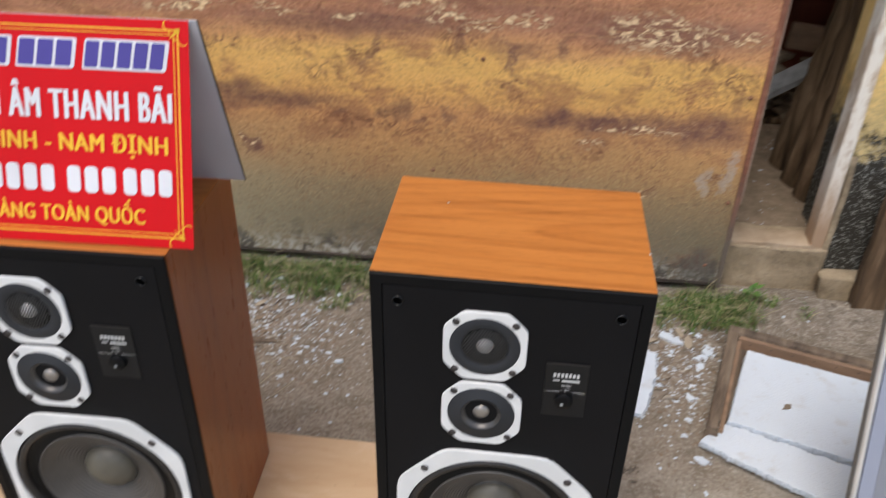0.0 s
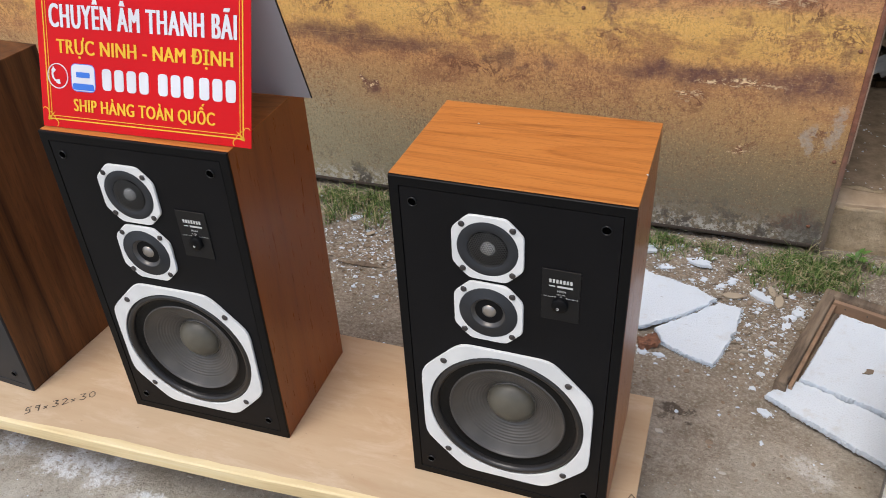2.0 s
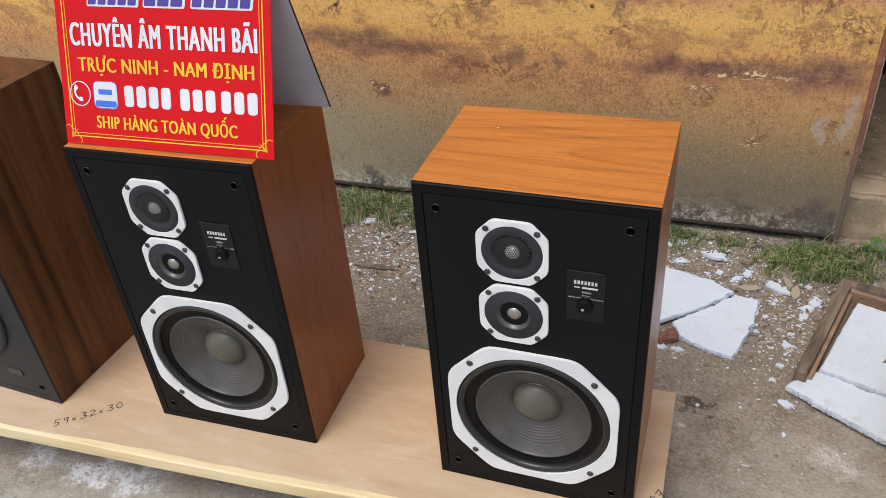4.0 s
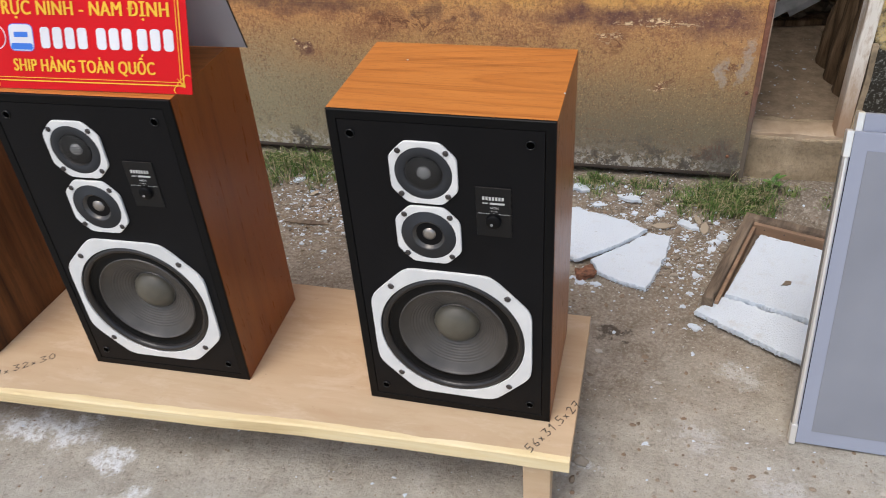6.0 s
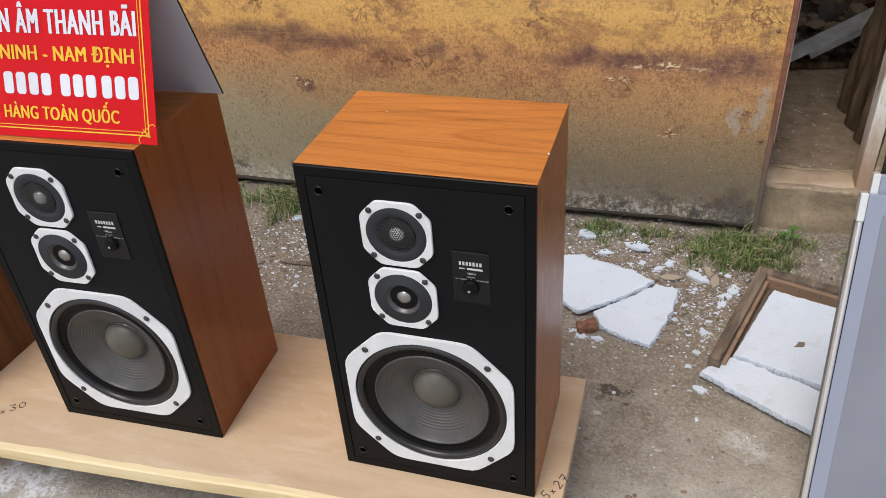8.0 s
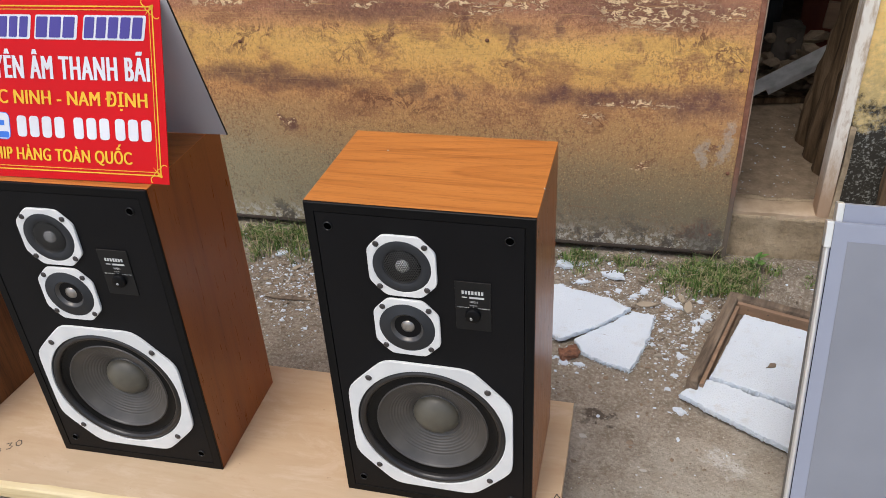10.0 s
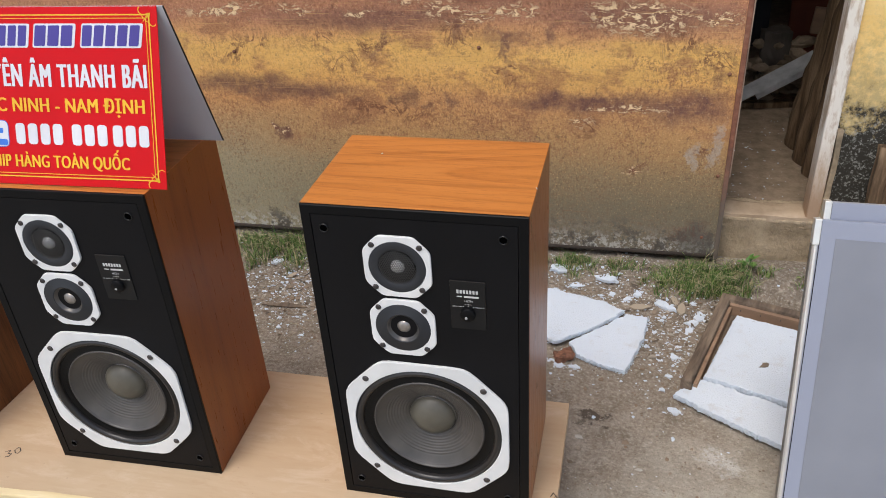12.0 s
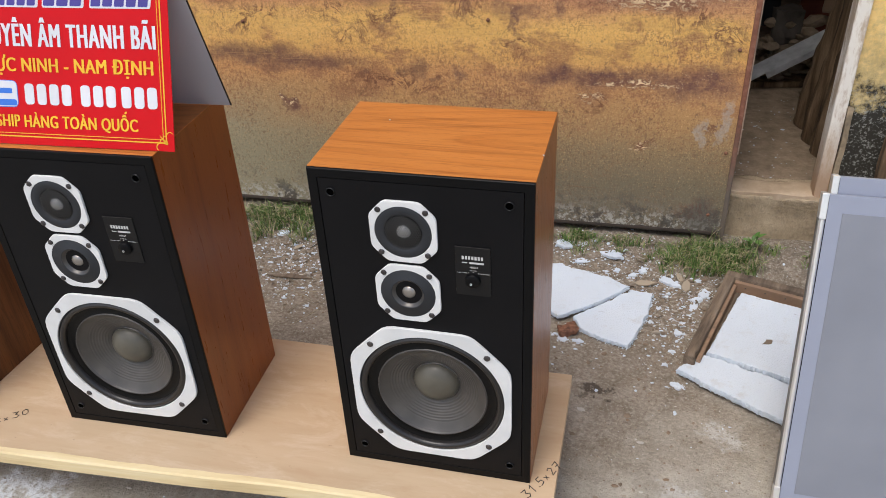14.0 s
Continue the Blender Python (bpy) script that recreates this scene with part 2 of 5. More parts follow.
# rusted, once yellow-painted steel sheet
k = Mat("rusted yellow steel sheet", 0.62, 0.0, 0.35)
v = k.coords()
x, z = k.axis(v, 0), k.axis(v, 2)
wob = k.noise(k.coords((0.8, 1, 2.0)), 3.4, 6, 0.62, 0.3)
zz = k.math("ADD", z, k.math("MULTIPLY", k.math("SUBTRACT", wob, 0.5), 0.12))
base = k.ramp(zz, [(0.07, (0.165, 0.148, 0.112)), (0.20, (0.195, 0.162, 0.10)), (0.29, (0.295, 0.21, 0.108)), (0.38, (0.48, 0.275, 0.11)), (0.47, (0.62, 0.315, 0.12)),
                   (0.54, (0.74, 0.41, 0.12)), (0.60, (0.84, 0.50, 0.145)), (0.65, (0.66, 0.34, 0.135)), (0.70, (0.48, 0.22, 0.125)), (0.80, (0.52, 0.24, 0.12)), (1.0, (0.42, 0.20, 0.12))])
# greener, paler paint towards the far end, low down
pale = k.times(k.ramp(k.math("ADD", x, 1.0), [(0.30, 1.0), (0.85, 0.0)]), k.ramp(zz, [(0.30, 1.0), (0.46, 0.0)]))
c = k.mix(k.math("MULTIPLY", pale, 0.7), base, (0.38, 0.34, 0.215))
fleck = k.noise(v, 95, 6, 0.76)
tiny = k.noise(k.coords(move=(5, 5, 5)), 230, 4, 0.7)
pores = k.noise(k.coords((1.6, 1, 0.7), move=(1, 2, 3)), 120, 5, 0.72)
busy = k.ramp(k.noise(k.coords(move=(2, 0, 6)), 6, 4, 0.6), [(0.36, 0.25), (0.6, 1.0)])
high = k.ramp(zz, [(0.26, 0.25), (0.44, 1.0)])
c = k.mix(k.times(k.ramp(fleck, [(0.50, 0.0), (0.58, 0.7)]), busy, high), c, (0.29, 0.12, 0.052))
c = k.mix(k.times(k.ramp(pores, [(0.54, 0.0), (0.60, 0.6)]), busy), c, k.mix(high, (0.13, 0.10, 0.062), (0.20, 0.085, 0.045)))
c = k.mix(k.times(k.ramp(tiny, [(0.36, 0.6), (0.44, 0.0)]), k.ramp(busy, [(0.3, 0.35), (1.0, 1.0)])), c, k.mix(high, (0.15, 0.115, 0.07), (0.24, 0.11, 0.05)))
c = k.mix(k.times(k.ramp(tiny, [(0.58, 0.0), (0.64, 0.65)]), k.ramp(zz, [(0.2, 0.3), (0.42, 0.8)])), c, (0.78, 0.50, 0.23))
paint = k.ramp(k.noise(k.coords((0.45, 1, 1.7), move=(3, 0, 1)), 7.5, 7, 0.68, 0.3), [(0.47, 0.0), (0.53, 1.0)])
c = k.mix(k.times(paint, k.ramp(zz, [(0.50, 0.0), (0.545, 0.85), (0.63, 0.85), (0.66, 0.0)])), c, k.mix(k.ramp(fleck, [(0.42, 0.0), (0.60, 0.6)]), (0.76, 0.455, 0.13), (0.60, 0.31, 0.10)))
rust = k.ramp(k.noise(k.coords((0.7, 1, 1.2), move=(7, 0, 3)), 10, 7, 0.7, 0.3), [(0.52, 0.0), (0.60, 0.7)])
c = k.mix(k.times(rust, k.ramp(zz, [(0.30, 0.0), (0.42, 0.8), (0.56, 0.9), (0.70, 1.0)])), c, k.mix(k.ramp(tiny, [(0.4, 0.0), (0.6, 1.0)]), (0.21, 0.085, 0.045), (0.40, 0.18, 0.085)))
grit = k.ramp(k.noise(k.coords(move=(8, 0, 2)), 75, 5, 0.7), [(0.60, 0.0), (0.66, 0.8)])
c = k.mix(k.times(grit, k.ramp(zz, [(0.18, 0.3), (0.30, 1.0), (0.45, 0.6)])), c, (0.16, 0.09, 0.05))
rag = k.noise(k.coords(move=(0, 3, 0)), 11, 6, 0.7)
rag2 = k.noise(k.coords(move=(0, 8, 0)), 11, 6, 0.7)
xw = k.math("ADD", x, k.math("MULTIPLY", k.math("SUBTRACT", rag, 0.5), 0.16))
zw = k.math("ADD", z, k.math("MULTIPLY", k.math("SUBTRACT", rag2, 0.5), 0.09))
grime = k.ramp(k.noise(v, 42, 6, 0.75), [(0.28, 0.35), (0.60, 1.0)])
for bx, bz, rx, rz, amount in ((0.32, 0.482, 0.26, 0.034, 1.0), (0.57, 0.478, 0.13, 0.060, 1.0), (0.02, 0.655, 0.018, 0.05, 0.8), (0.13, 0.615, 0.016, 0.06, 0.8), (-0.20, 0.62, 0.014, 0.05, 0.8), (0.24, 0.65, 0.02, 0.04, 0.7), (-0.55, 0.505, 0.30, 0.036, 0.9), (-0.02, 0.475, 0.035, 0.026, 0.7), (-0.09, 0.465, 0.016, 0.012, 0.7),
                               (-0.20, 0.685, 0.36, 0.040, 0.75), (0.45, 0.70, 0.32, 0.05, 0.75), (-0.9, 0.63, 0.2, 0.03, 0.6), (-0.496, 0.378, 0.024, 0.024, 0.9), (0.64, 0.55, 0.025, 0.035, 0.6),
                               (0.13, 0.64, 0.08, 0.03, 0.7), (0.0, 0.745, 0.5, 0.03, 0.5)):
    c = k.mix(k.times(k.blob(xw, zw, bx, bz, rx, rz, 0.6), grime, amount), c, (0.165, 0.078, 0.058))
# tattered patches where the paint lifted, thick in places and thin in others
tear = k.math("ABSOLUTE", k.math("SUBTRACT", k.noise(k.coords((1, 1, 0.8), move=(6, 1, 2)), 17, 5, 0.65, 1.4), 0.5))
tear = k.math("MULTIPLY", k.ramp(tear, [(0.022, 1.0), (0.045, 0.0)]), k.ramp(k.noise(v, 60, 4, 0.7), [(0.36, 0.2), (0.5, 1.0)]))
for bx, bz, rx, rz in ((-0.62, 0.605, 0.10, 0.05), (-0.535, 0.63, 0.05, 0.03), (-0.351, 0.634, 0.06, 0.03), (-0.245, 0.615, 0.05, 0.045), (-0.30, 0.566, 0.09, 0.03), (0.02, 0.65, 0.07, 0.07), (0.135, 0.56, 0.06, 0.05), (-0.198, 0.63, 0.03, 0.02),
                       (0.625, 0.60, 0.05, 0.06), (0.54, 0.645, 0.07, 0.05), (0.33, 0.415, 0.045, 0.045), (0.45, 0.305, 0.045, 0.02), (-0.2, 0.45, 0.2, 0.05), (0.62, 0.12, 0.07, 0.05), (0.62, 0.37, 0.05, 0.02)):
    c = k.mix(k.times(k.blob(xw, zw, bx, bz, rx, rz, 0.7), tear, 0.9), c, (0.185, 0.078, 0.040))
for bx, bz, rx, rz, amount in ((-0.132, 0.488, 0.035, 0.032, 0.8), (-0.176, 0.475, 0.022, 0.018, 0.8), (-0.271, 0.479, 0.022, 0.014, 0.7), (-0.498, 0.383, 0.022, 0.026, 0.85), (-0.60, 0.525, 0.16, 0.03, 0.7), (-0.40, 0.50, 0.16, 0.026, 0.65)):
    c = k.mix(k.times(k.blob(xw, zw, bx, bz, rx, rz, 0.7), grime, amount), c, (0.155, 0.075, 0.052))
# flaked chips: pale bare paint inside a dark rim
flake = k.noise(k.coords((0.75, 1, 1.5), move=(4, 1, 4)), 52, 7, 0.72, 0.9)
rim, chips = k.ramp(flake, [(0.46, 0.0), (0.50, 0.85)]), k.ramp(flake, [(0.525, 0.0), (0.54, 1.0)])
for bx, bz, rx, rz in ((0.45, 0.70, 0.15, 0.055), (0.00, 0.70, 0.09, 0.030), (0.14, 0.712, 0.07, 0.022), (0.06, 0.69, 0.05, 0.02), (-0.25, 0.70, 0.06, 0.012), (-0.41, 0.715, 0.05, 0.016), (0.62, 0.70, 0.06, 0.02), (0.425, 0.468, 0.12, 0.009), (0.32, 0.43, 0.03, 0.018),
                       (0.449, 0.303, 0.035, 0.012), (-0.09, 0.735, 0.10, 0.014), (-0.62, 0.71, 0.15, 0.016), (-0.498, 0.388, 0.016, 0.014)):
    spot = k.blob(xw, zw, bx, bz, rx, rz, 0.5)
    c = k.mix(k.times(spot, rim), c, (0.20, 0.085, 0.05))
    c = k.mix(k.times(spot, chips), c, (0.82, 0.62, 0.36))
for bx, bz, rx, rz in ((0.595, 0.350, 0.017, 0.045), (0.648, 0.385, 0.018, 0.065)):
    c = k.mix(k.times(k.blob(xw, zw, bx, bz, rx, rz, 0.4), k.ramp(fleck, [(0.40, 0.75), (0.62, 0.35)])), c, (0.43, 0.38, 0.32))
# fine pitting and sideways scratches over all of it
pit = k.noise(k.coords(move=(3, 7, 9)), 210, 4, 0.72)
c = k.mix(k.ramp(pit, [(0.34, 0.6), (0.42, 0.0)]), c, k.mix(0.7, c, (0.05, 0.028, 0.018)))
c = k.mix(k.times(k.ramp(pit, [(0.60, 0.0), (0.68, 0.6)]), k.ramp(zz, [(0.12, 0.35), (0.4, 0.8)])), c, (0.74, 0.52, 0.28))
scratch = k.noise(k.coords((0.10, 1, 5.0), move=(0, 2, 5)), 75, 4, 0.65, 0.1)
c = k.mix(k.times(k.ramp(scratch, [(0.60, 0.0), (0.66, 0.5)]), k.ramp(zz, [(0.40, 0.1), (0.56, 1.0)])), c, (0.66, 0.40, 0.15))
c = k.mix(k.ramp(scratch, [(0.31, 0.4), (0.37, 0.0)]), c, (0.24, 0.11, 0.055))
# dirt and lime splashes along the bottom
dirt = k.ramp(k.noise(k.coords(move=(9, 2, 0)), 58, 7, 0.76), [(0.49, 0.0), (0.54, 1.0)])
c = k.mix(k.times(dirt, k.ramp(z, [(0.085, 0.9), (0.10, 0.7), (0.125, 0.12), (0.17, 0.0)])), c, (0.46, 0.44, 0.39))
c = k.mix(k.times(k.ramp(k.noise(k.coords(move=(3, 0, 1)), 26, 5, 0.7), [(0.52, 0.0), (0.60, 0.9)]), k.ramp(z, [(0.09, 1.0), (0.13, 0.6), (0.19, 0.0)])), c, (0.07, 0.062, 0.05))
c = k.mix(k.times(k.blob(xw, zw, 0.63, 0.10, 0.07, 0.07, 0.6), 0.7), c, (0.10, 0.09, 0.075))
k.colour(c)
k.rough(k.ramp(fleck, [(0.3, 0.5), (0.7, 0.8)]))
k.bump(k.math("ADD", k.math("ADD", fleck, k.math("MULTIPLY", pit, 0.9)), k.math("MULTIPLY", wob, 2.0)), 0.6, 0.003)
M_RUST = k.m
k = Mat("rusty steel edge", 0.7, 0.1, 0.4)
v = k.coords()
k.colour(k.ramp(k.noise(v, 24, 6, 0.7), [(0.3, (0.06, 0.035, 0.028)), (0.5, (0.17, 0.07, 0.04)), (0.7, (0.26, 0.13, 0.07))])).bump(k.noise(v, 90, 4), 0.4, 0.002)
M_RUSTEDGE = k.m
k = Mat("gate edge, red brown above, caked with dirt below", 0.75, 0.0, 0.35)
v = k.coords()
a = k.noise(v, 30, 6, 0.7)
c = k.ramp(a, [(0.3, (0.13, 0.055, 0.035)), (0.55, (0.24, 0.10, 0.06)), (0.75, (0.30, 0.17, 0.11))])
c = k.mix(k.ramp(k.math("ADD", k.axis(v, 2), k.math("MULTIPLY", a, 0.2)), [(0.28, 0.9), (0.48, 0.0)]), c, (0.13, 0.112, 0.088))
k.colour(c).bump(a, 0.6, 0.004)
M_GATEEDGE = k.m
M_GLINT = plain("pale glint of steel edge", (0.42, 0.30, 0.22), 0.6, 0, 0.4, 90, 0.5, 0.6).m
M_RAIL = plain("dark rusted rail", (0.075, 0.058, 0.046), 0.8, 0, 0.3, 120, 0.4, 0.4).m

k = Mat("rough old mortar and stone", 0.9, 0, 0.25)
v = k.coords()
a, b = k.noise(v, 9, 7, 0.7, 0.4), k.noise(v, 70, 5, 0.7)
c = k.ramp(a, [(0.28, (0.13, 0.105, 0.07)), (0.46, (0.31, 0.24, 0.155)), (0.7, (0.46, 0.365, 0.245))])
c = k.mix(k.ramp(b, [(0.5, 0.0), (0.7, 0.5)]), c, (0.15, 0.12, 0.09))
k.colour(c).bump(k.math("ADD", a, k.math("MULTIPLY", b, 0.5)), 0.8, 0.012)
M_STONE = k.m
k = Mat("worn cement threshold", 0.85, 0, 0.3)
v = k.coords()
a = k.noise(v, 12, 6, 0.65)
k.colour(k.ramp(a, [(0.3, (0.29, 0.21, 0.135)), (0.6, (0.44, 0.335, 0.23)), (0.8, (0.54, 0.43, 0.315))])).bump(k.noise(v, 60, 5), 0.4, 0.004)
M_CEMENT = k.m

k = Mat("yellow limewash wall with black mould", 0.9, 0, 0.25)
v = k.coords()
z = k.axis(v, 2)
a, b = k.noise(v, 7, 6, 0.65, 0.4), k.noise(v, 45, 6, 0.72)
c = k.mix(k.ramp(a, [(0.35, 0.0), (0.7, 1.0)]), (0.80, 0.53, 0.18), (0.88, 0.67, 0.31))
edge = k.math("ADD", z, k.math("MULTIPLY", k.math("SUBTRACT", a, 0.5), 0.28))
c = k.mix(k.ramp(k.math("ADD", edge, k.math("MULTIPLY", k.math("SUBTRACT", b, 0.5), 0.5)), [(0.50, 0.65), (0.64, 0.0)]), c, (0.36, 0.285, 0.14))
c = k.mix(k.ramp(k.math("ADD", edge, k.math("MULTIPLY", k.math("SUBTRACT", b, 0.5), 0.25)), [(0.44, 0.97), (0.49, 0.0)]), c, (0.024, 0.024, 0.022))
lichen = k.noise(k.coords(move=(3, 3, 3)), 150, 5, 0.75)
c = k.mix(k.math("MULTIPLY", k.ramp(lichen, [(0.53, 0.0), (0.60, 1.0)]), k.ramp(edge, [(0.44, 0.85), (0.5, 0.1)])), c, (0.30, 0.30, 0.27))
c = k.mix(k.math("MULTIPLY", k.ramp(b, [(0.62, 0.0), (0.68, 1.0)]), k.ramp(edge, [(0.38, 0.7), (0.5, 0.15)])), c, (0.40, 0.40, 0.37))
k.colour(c).bump(b, 0.5, 0.005)
M_WALL = k.m
k = Mat("flaking white painted wood", 0.7, 0, 0.3)
v = k.coords((1, 1, 0.25))
a = k.noise(v, 40, 5, 0.7)
c = k.mix(k.ramp(a, [(0.46, 0.0), (0.58, 0.8)]), (0.76, 0.71, 0.62), (0.45, 0.33, 0.22))
z = k.axis(k.coords(), 2)
c = k.mix(k.ramp(k.math("ADD", z, k.math("MULTIPLY", a, 0.3)), [(0.36, 0.9), (0.52, 0.0)]), c, (0.36, 0.225, 0.13))
k.colour(c).bump(a, 0.4, 0.002)
M_JAMB = k.m
k = Mat("weathered rough timber", 0.85, 0, 0.25)
v = k.coords((1, 1, 0.1))
a, b = k.noise(v, 30, 5, 0.65, 0.5), k.noise(v, 150, 3, 0.6)
k.colour(k.ramp(a, [(0.32, (0.030, 0.019, 0.011)), (0.50, (0.125, 0.080, 0.045)), (0.70, (0.30, 0.205, 0.125))])).bump(k.math("ADD", a, b), 0.6, 0.005)
M_TIMBER = k.m
k = Mat("old stained tray wood", 0.8, 0, 0.3)
v = k.coords((1, 0.15, 1))
a = k.noise(v, 28, 5, 0.65, 0.3)
k.colour(k.ramp(a, [(0.32, (0.06, 0.045, 0.034)), (0.5, (0.155, 0.115, 0.082)), (0.70, (0.27, 0.21, 0.15))])).bump(k.noise(v, 130, 4), 0.35, 0.002)
M_TRAY = k.m
k = Mat("raw inner tray wood", 0.75, 0, 0.3)
v = k.coords((0.2, 1, 1))
k.colour(k.ramp(k.noise(v, 30, 5, 0.6), [(0.3, (0.19, 0.122, 0.08)), (0.7, (0.33, 0.215, 0.14))])).bump(k.noise(v, 120, 3), 0.3, 0.002)
M_TRAYIN = k.m

k = Mat("white expanded foam", 0.75, 0, 0.3)
v = k.coords()
cells = k.voronoi(v, 260)
dirtf = k.noise(v, 24, 6, 0.68)
c = k.mix(k.ramp(dirtf, [(0.56, 0.0), (0.72, 0.5)]), (0.60, 0.66, 0.725), (0.46, 0.44, 0.41))
c = k.mix(k.ramp(k.noise(v, 6, 4), [(0.4, 0.0), (0.7, 0.25)]), c, (0.47, 0.525, 0.585))
streak = k.noise(k.coords((3, 0.6, 1)), 60, 4, 0.7)
c = k.mix(k.ramp(streak, [(0.62, 0.0), (0.72, 0.35)]), c, (0.50, 0.52, 0.55))
c = k.mix(k.ramp(k.noise(k.coords(move=(1, 5, 2)), 85, 5, 0.72), [(0.645, 0.0), (0.70, 0.5)]), c, (0.36, 0.35, 0.33))
c = k.mix(k.ramp(k.noise(k.coords((0.4, 2.2, 1), move=(6, 2, 2)), 48, 3, 0.6), [(0.72, 0.0), (0.75, 0.7)]), c, (0.17, 0.15, 0.13))
k.colour(c).bump(k.math("ADD", k.math("MULTIPLY", cells, 0.8), streak), 0.55, 0.002)
M_FOAM = k.m
k = Mat("broken red brick", 0.9)
v = k.coords()
k.colour(k.ramp(k.noise(v, 60, 5, 0.7), [(0.35, (0.10, 0.045, 0.028)), (0.65, (0.30, 0.135, 0.075))])).bump(k.noise(v, 160, 4), 0.6, 0.003)
M_BRICK = k.m
k = Mat("dry leaf", 0.8)
k.colour(k.ramp(k.island(), [(0.0, (0.10, 0.075, 0.055)), (0.6, (0.20, 0.155, 0.11)), (1.0, (0.36, 0.30, 0.22))]))
M_LEAF = k.m
k = Mat("mixed grit", 0.9, 0, 0.25)
r = k.island()
k.colour(k.ramp(r, [(0.0, (0.16, 0.12, 0.085)), (0.35, (0.30, 0.25, 0.19)), (0.62, (0.22, 0.15, 0.10)), (0.90, (0.34, 0.30, 0.24)), (1.0, (0.5, 0.47, 0.42))]))
k.bump(k.noise(k.coords(), 200, 3), 0.4, 0.002)
M_GRIT = k.m
k = Mat("grass blade", 0.6, 0, 0.35)
r = k.island()
k.colour(k.ramp(r, [(0.0, (0.045, 0.085, 0.018)), (0.40, (0.11, 0.19, 0.042)), (0.62, (0.23, 0.30, 0.095)), (0.74, (0.33, 0.28, 0.15)), (1.0, (0.46, 0.39, 0.25))]))
M_GRASS = k.m
k = Mat("green weed leaf", 0.5, 0, 0.4)
k.colour(k.mix(k.rand(), (0.075, 0.165, 0.032), (0.13, 0.235, 0.055)))
k.bump(k.noise(k.coords(), 90, 3), 0.3, 0.002)
M_WEED = k.m
M_STRAW = plain("dry straw", (0.45, 0.38, 0.25), 0.7).m

M_RED = plain("glossy red print", (0.56, 0.0035, 0.007), 0.36, 0, 0.16, 200, 0.02, 0.06).m
M_YELLOW = plain("yellow print", (0.80, 0.46, 0.03), 0.4, 0, 0.3).m
M_WHITE = plain("white print on card", (0.68, 0.68, 0.70), 0.4, 0, 0.3).m
M_PURPLE = plain("violet print", (0.07, 0.055, 0.27), 0.4, 0, 0.3).m
M_BLUE = plain("blue print", (0.03, 0.16, 0.62), 0.35).m
# White card set to grey; its inner shade sits in the colour.
M_CARD = plain("white card back, shaded", (0.53, 0.54, 0.57), 0.55, 0, 0.4, 80, 0.03, 0.06).m
M_GLASS_EDGE = plain("lavender grey coated border", (0.28, 0.30, 0.365), 0.42, 0, 0.3, 300, 0.03, 0.06).m
k = Mat("grey frosted sheet", 0.5, 0, 0.4)
v = k.coords()
k.colour(k.mix(k.ramp(k.noise(v, 4, 3), [(0.3, 0.0), (0.7, 1.0)]), (0.185, 0.193, 0.22), (0.235, 0.245, 0.275))).bump(k.noise(v, 900, 2), 0.1, 0.0004)
M_GLASS = k.m
M_ALU = plain("satin aluminium", (0.78, 0.76, 0.72), 0.3, 0.55, 0.5, 300, 0.03).m
M_ALUSHADE = plain("shaded side of aluminium", (0.22, 0.21, 0.19), 0.5, 0.6).m
k = Mat("dull galvanised sheet", 0.4, 0.15)
v = k.coords()
k.colour(k.ramp(k.noise(v, 22, 5), [(0.3, (0.34, 0.35, 0.36)), (0.7, (0.60, 0.61, 0.62))])).bump(k.noise(v, 40, 3), 0.2, 0.003)
M_ZINC = k.m
k = Mat("dusty inner floor", 0.92, 0, 0.2)
v = k.coords()
k.colour(k.mix(k.ramp(k.noise(v, 20, 6, 0.7), [(0.35, 0.0), (0.7, 1.0)]), (0.18, 0.133, 0.090), (0.33, 0.252, 0.178))).bump(k.noise(v, 70, 5), 0.5, 0.006)
M_INFLOOR = k.m
k = Mat("dark mottled inner surface", 0.9, 0, 0.2)
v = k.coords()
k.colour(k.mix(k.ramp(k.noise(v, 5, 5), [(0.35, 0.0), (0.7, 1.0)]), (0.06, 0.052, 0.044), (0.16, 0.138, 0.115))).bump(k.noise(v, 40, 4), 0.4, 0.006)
M_INDARK = k.m
k = Mat("red brown painted board", 0.6, 0, 0.35)
v = k.coords((1, 1, 0.2))
k.colour(k.mix(k.ramp(k.noise(v, 12, 5), [(0.35, 0.0), (0.7, 1.0)]), (0.09, 0.018, 0.008), (0.17, 0.04, 0.018)))
M_REDBOARD = k.m
M_BLUEBLACK = plain("dark blue sheet", (0.02, 0.022, 0.028), 0.6).m


# ---- building helpers ----
def mesh_of(name, bm, mat):
    me = bpy.data.meshes.new(name)
    bm.normal_update()
    bm.to_mesh(me)
    bm.free()
    for one in mat if isinstance(mat, (list, tuple)) else (mat,):
        me.materials.append(one)
    return me


def part(name, bm, mat, parent=None, label="", smooth=False):
    me = mesh_of(name, bm, mat)
    if smooth:
        me.polygons.foreach_set("use_smooth", [True] * len(me.polygons))
    ob = new(name, me)
    ob.parent = parent
    return tagged(ob, label)


def thing(name, m, label, category, group="", kind=""):
    ob = new(name)
    ob.empty_display_size = 0.05
    ob.matrix_basis = m
    return tagged(ob, label, category, group, kind)


def solid(name, bm, mat, label, category="", group="", kind="", m=None, smooth=False):
    ob = part(name, bm, mat, None, label, smooth)
    if m is not None:
        ob.matrix_basis = m
    return tagged(ob, "", category, group, kind)


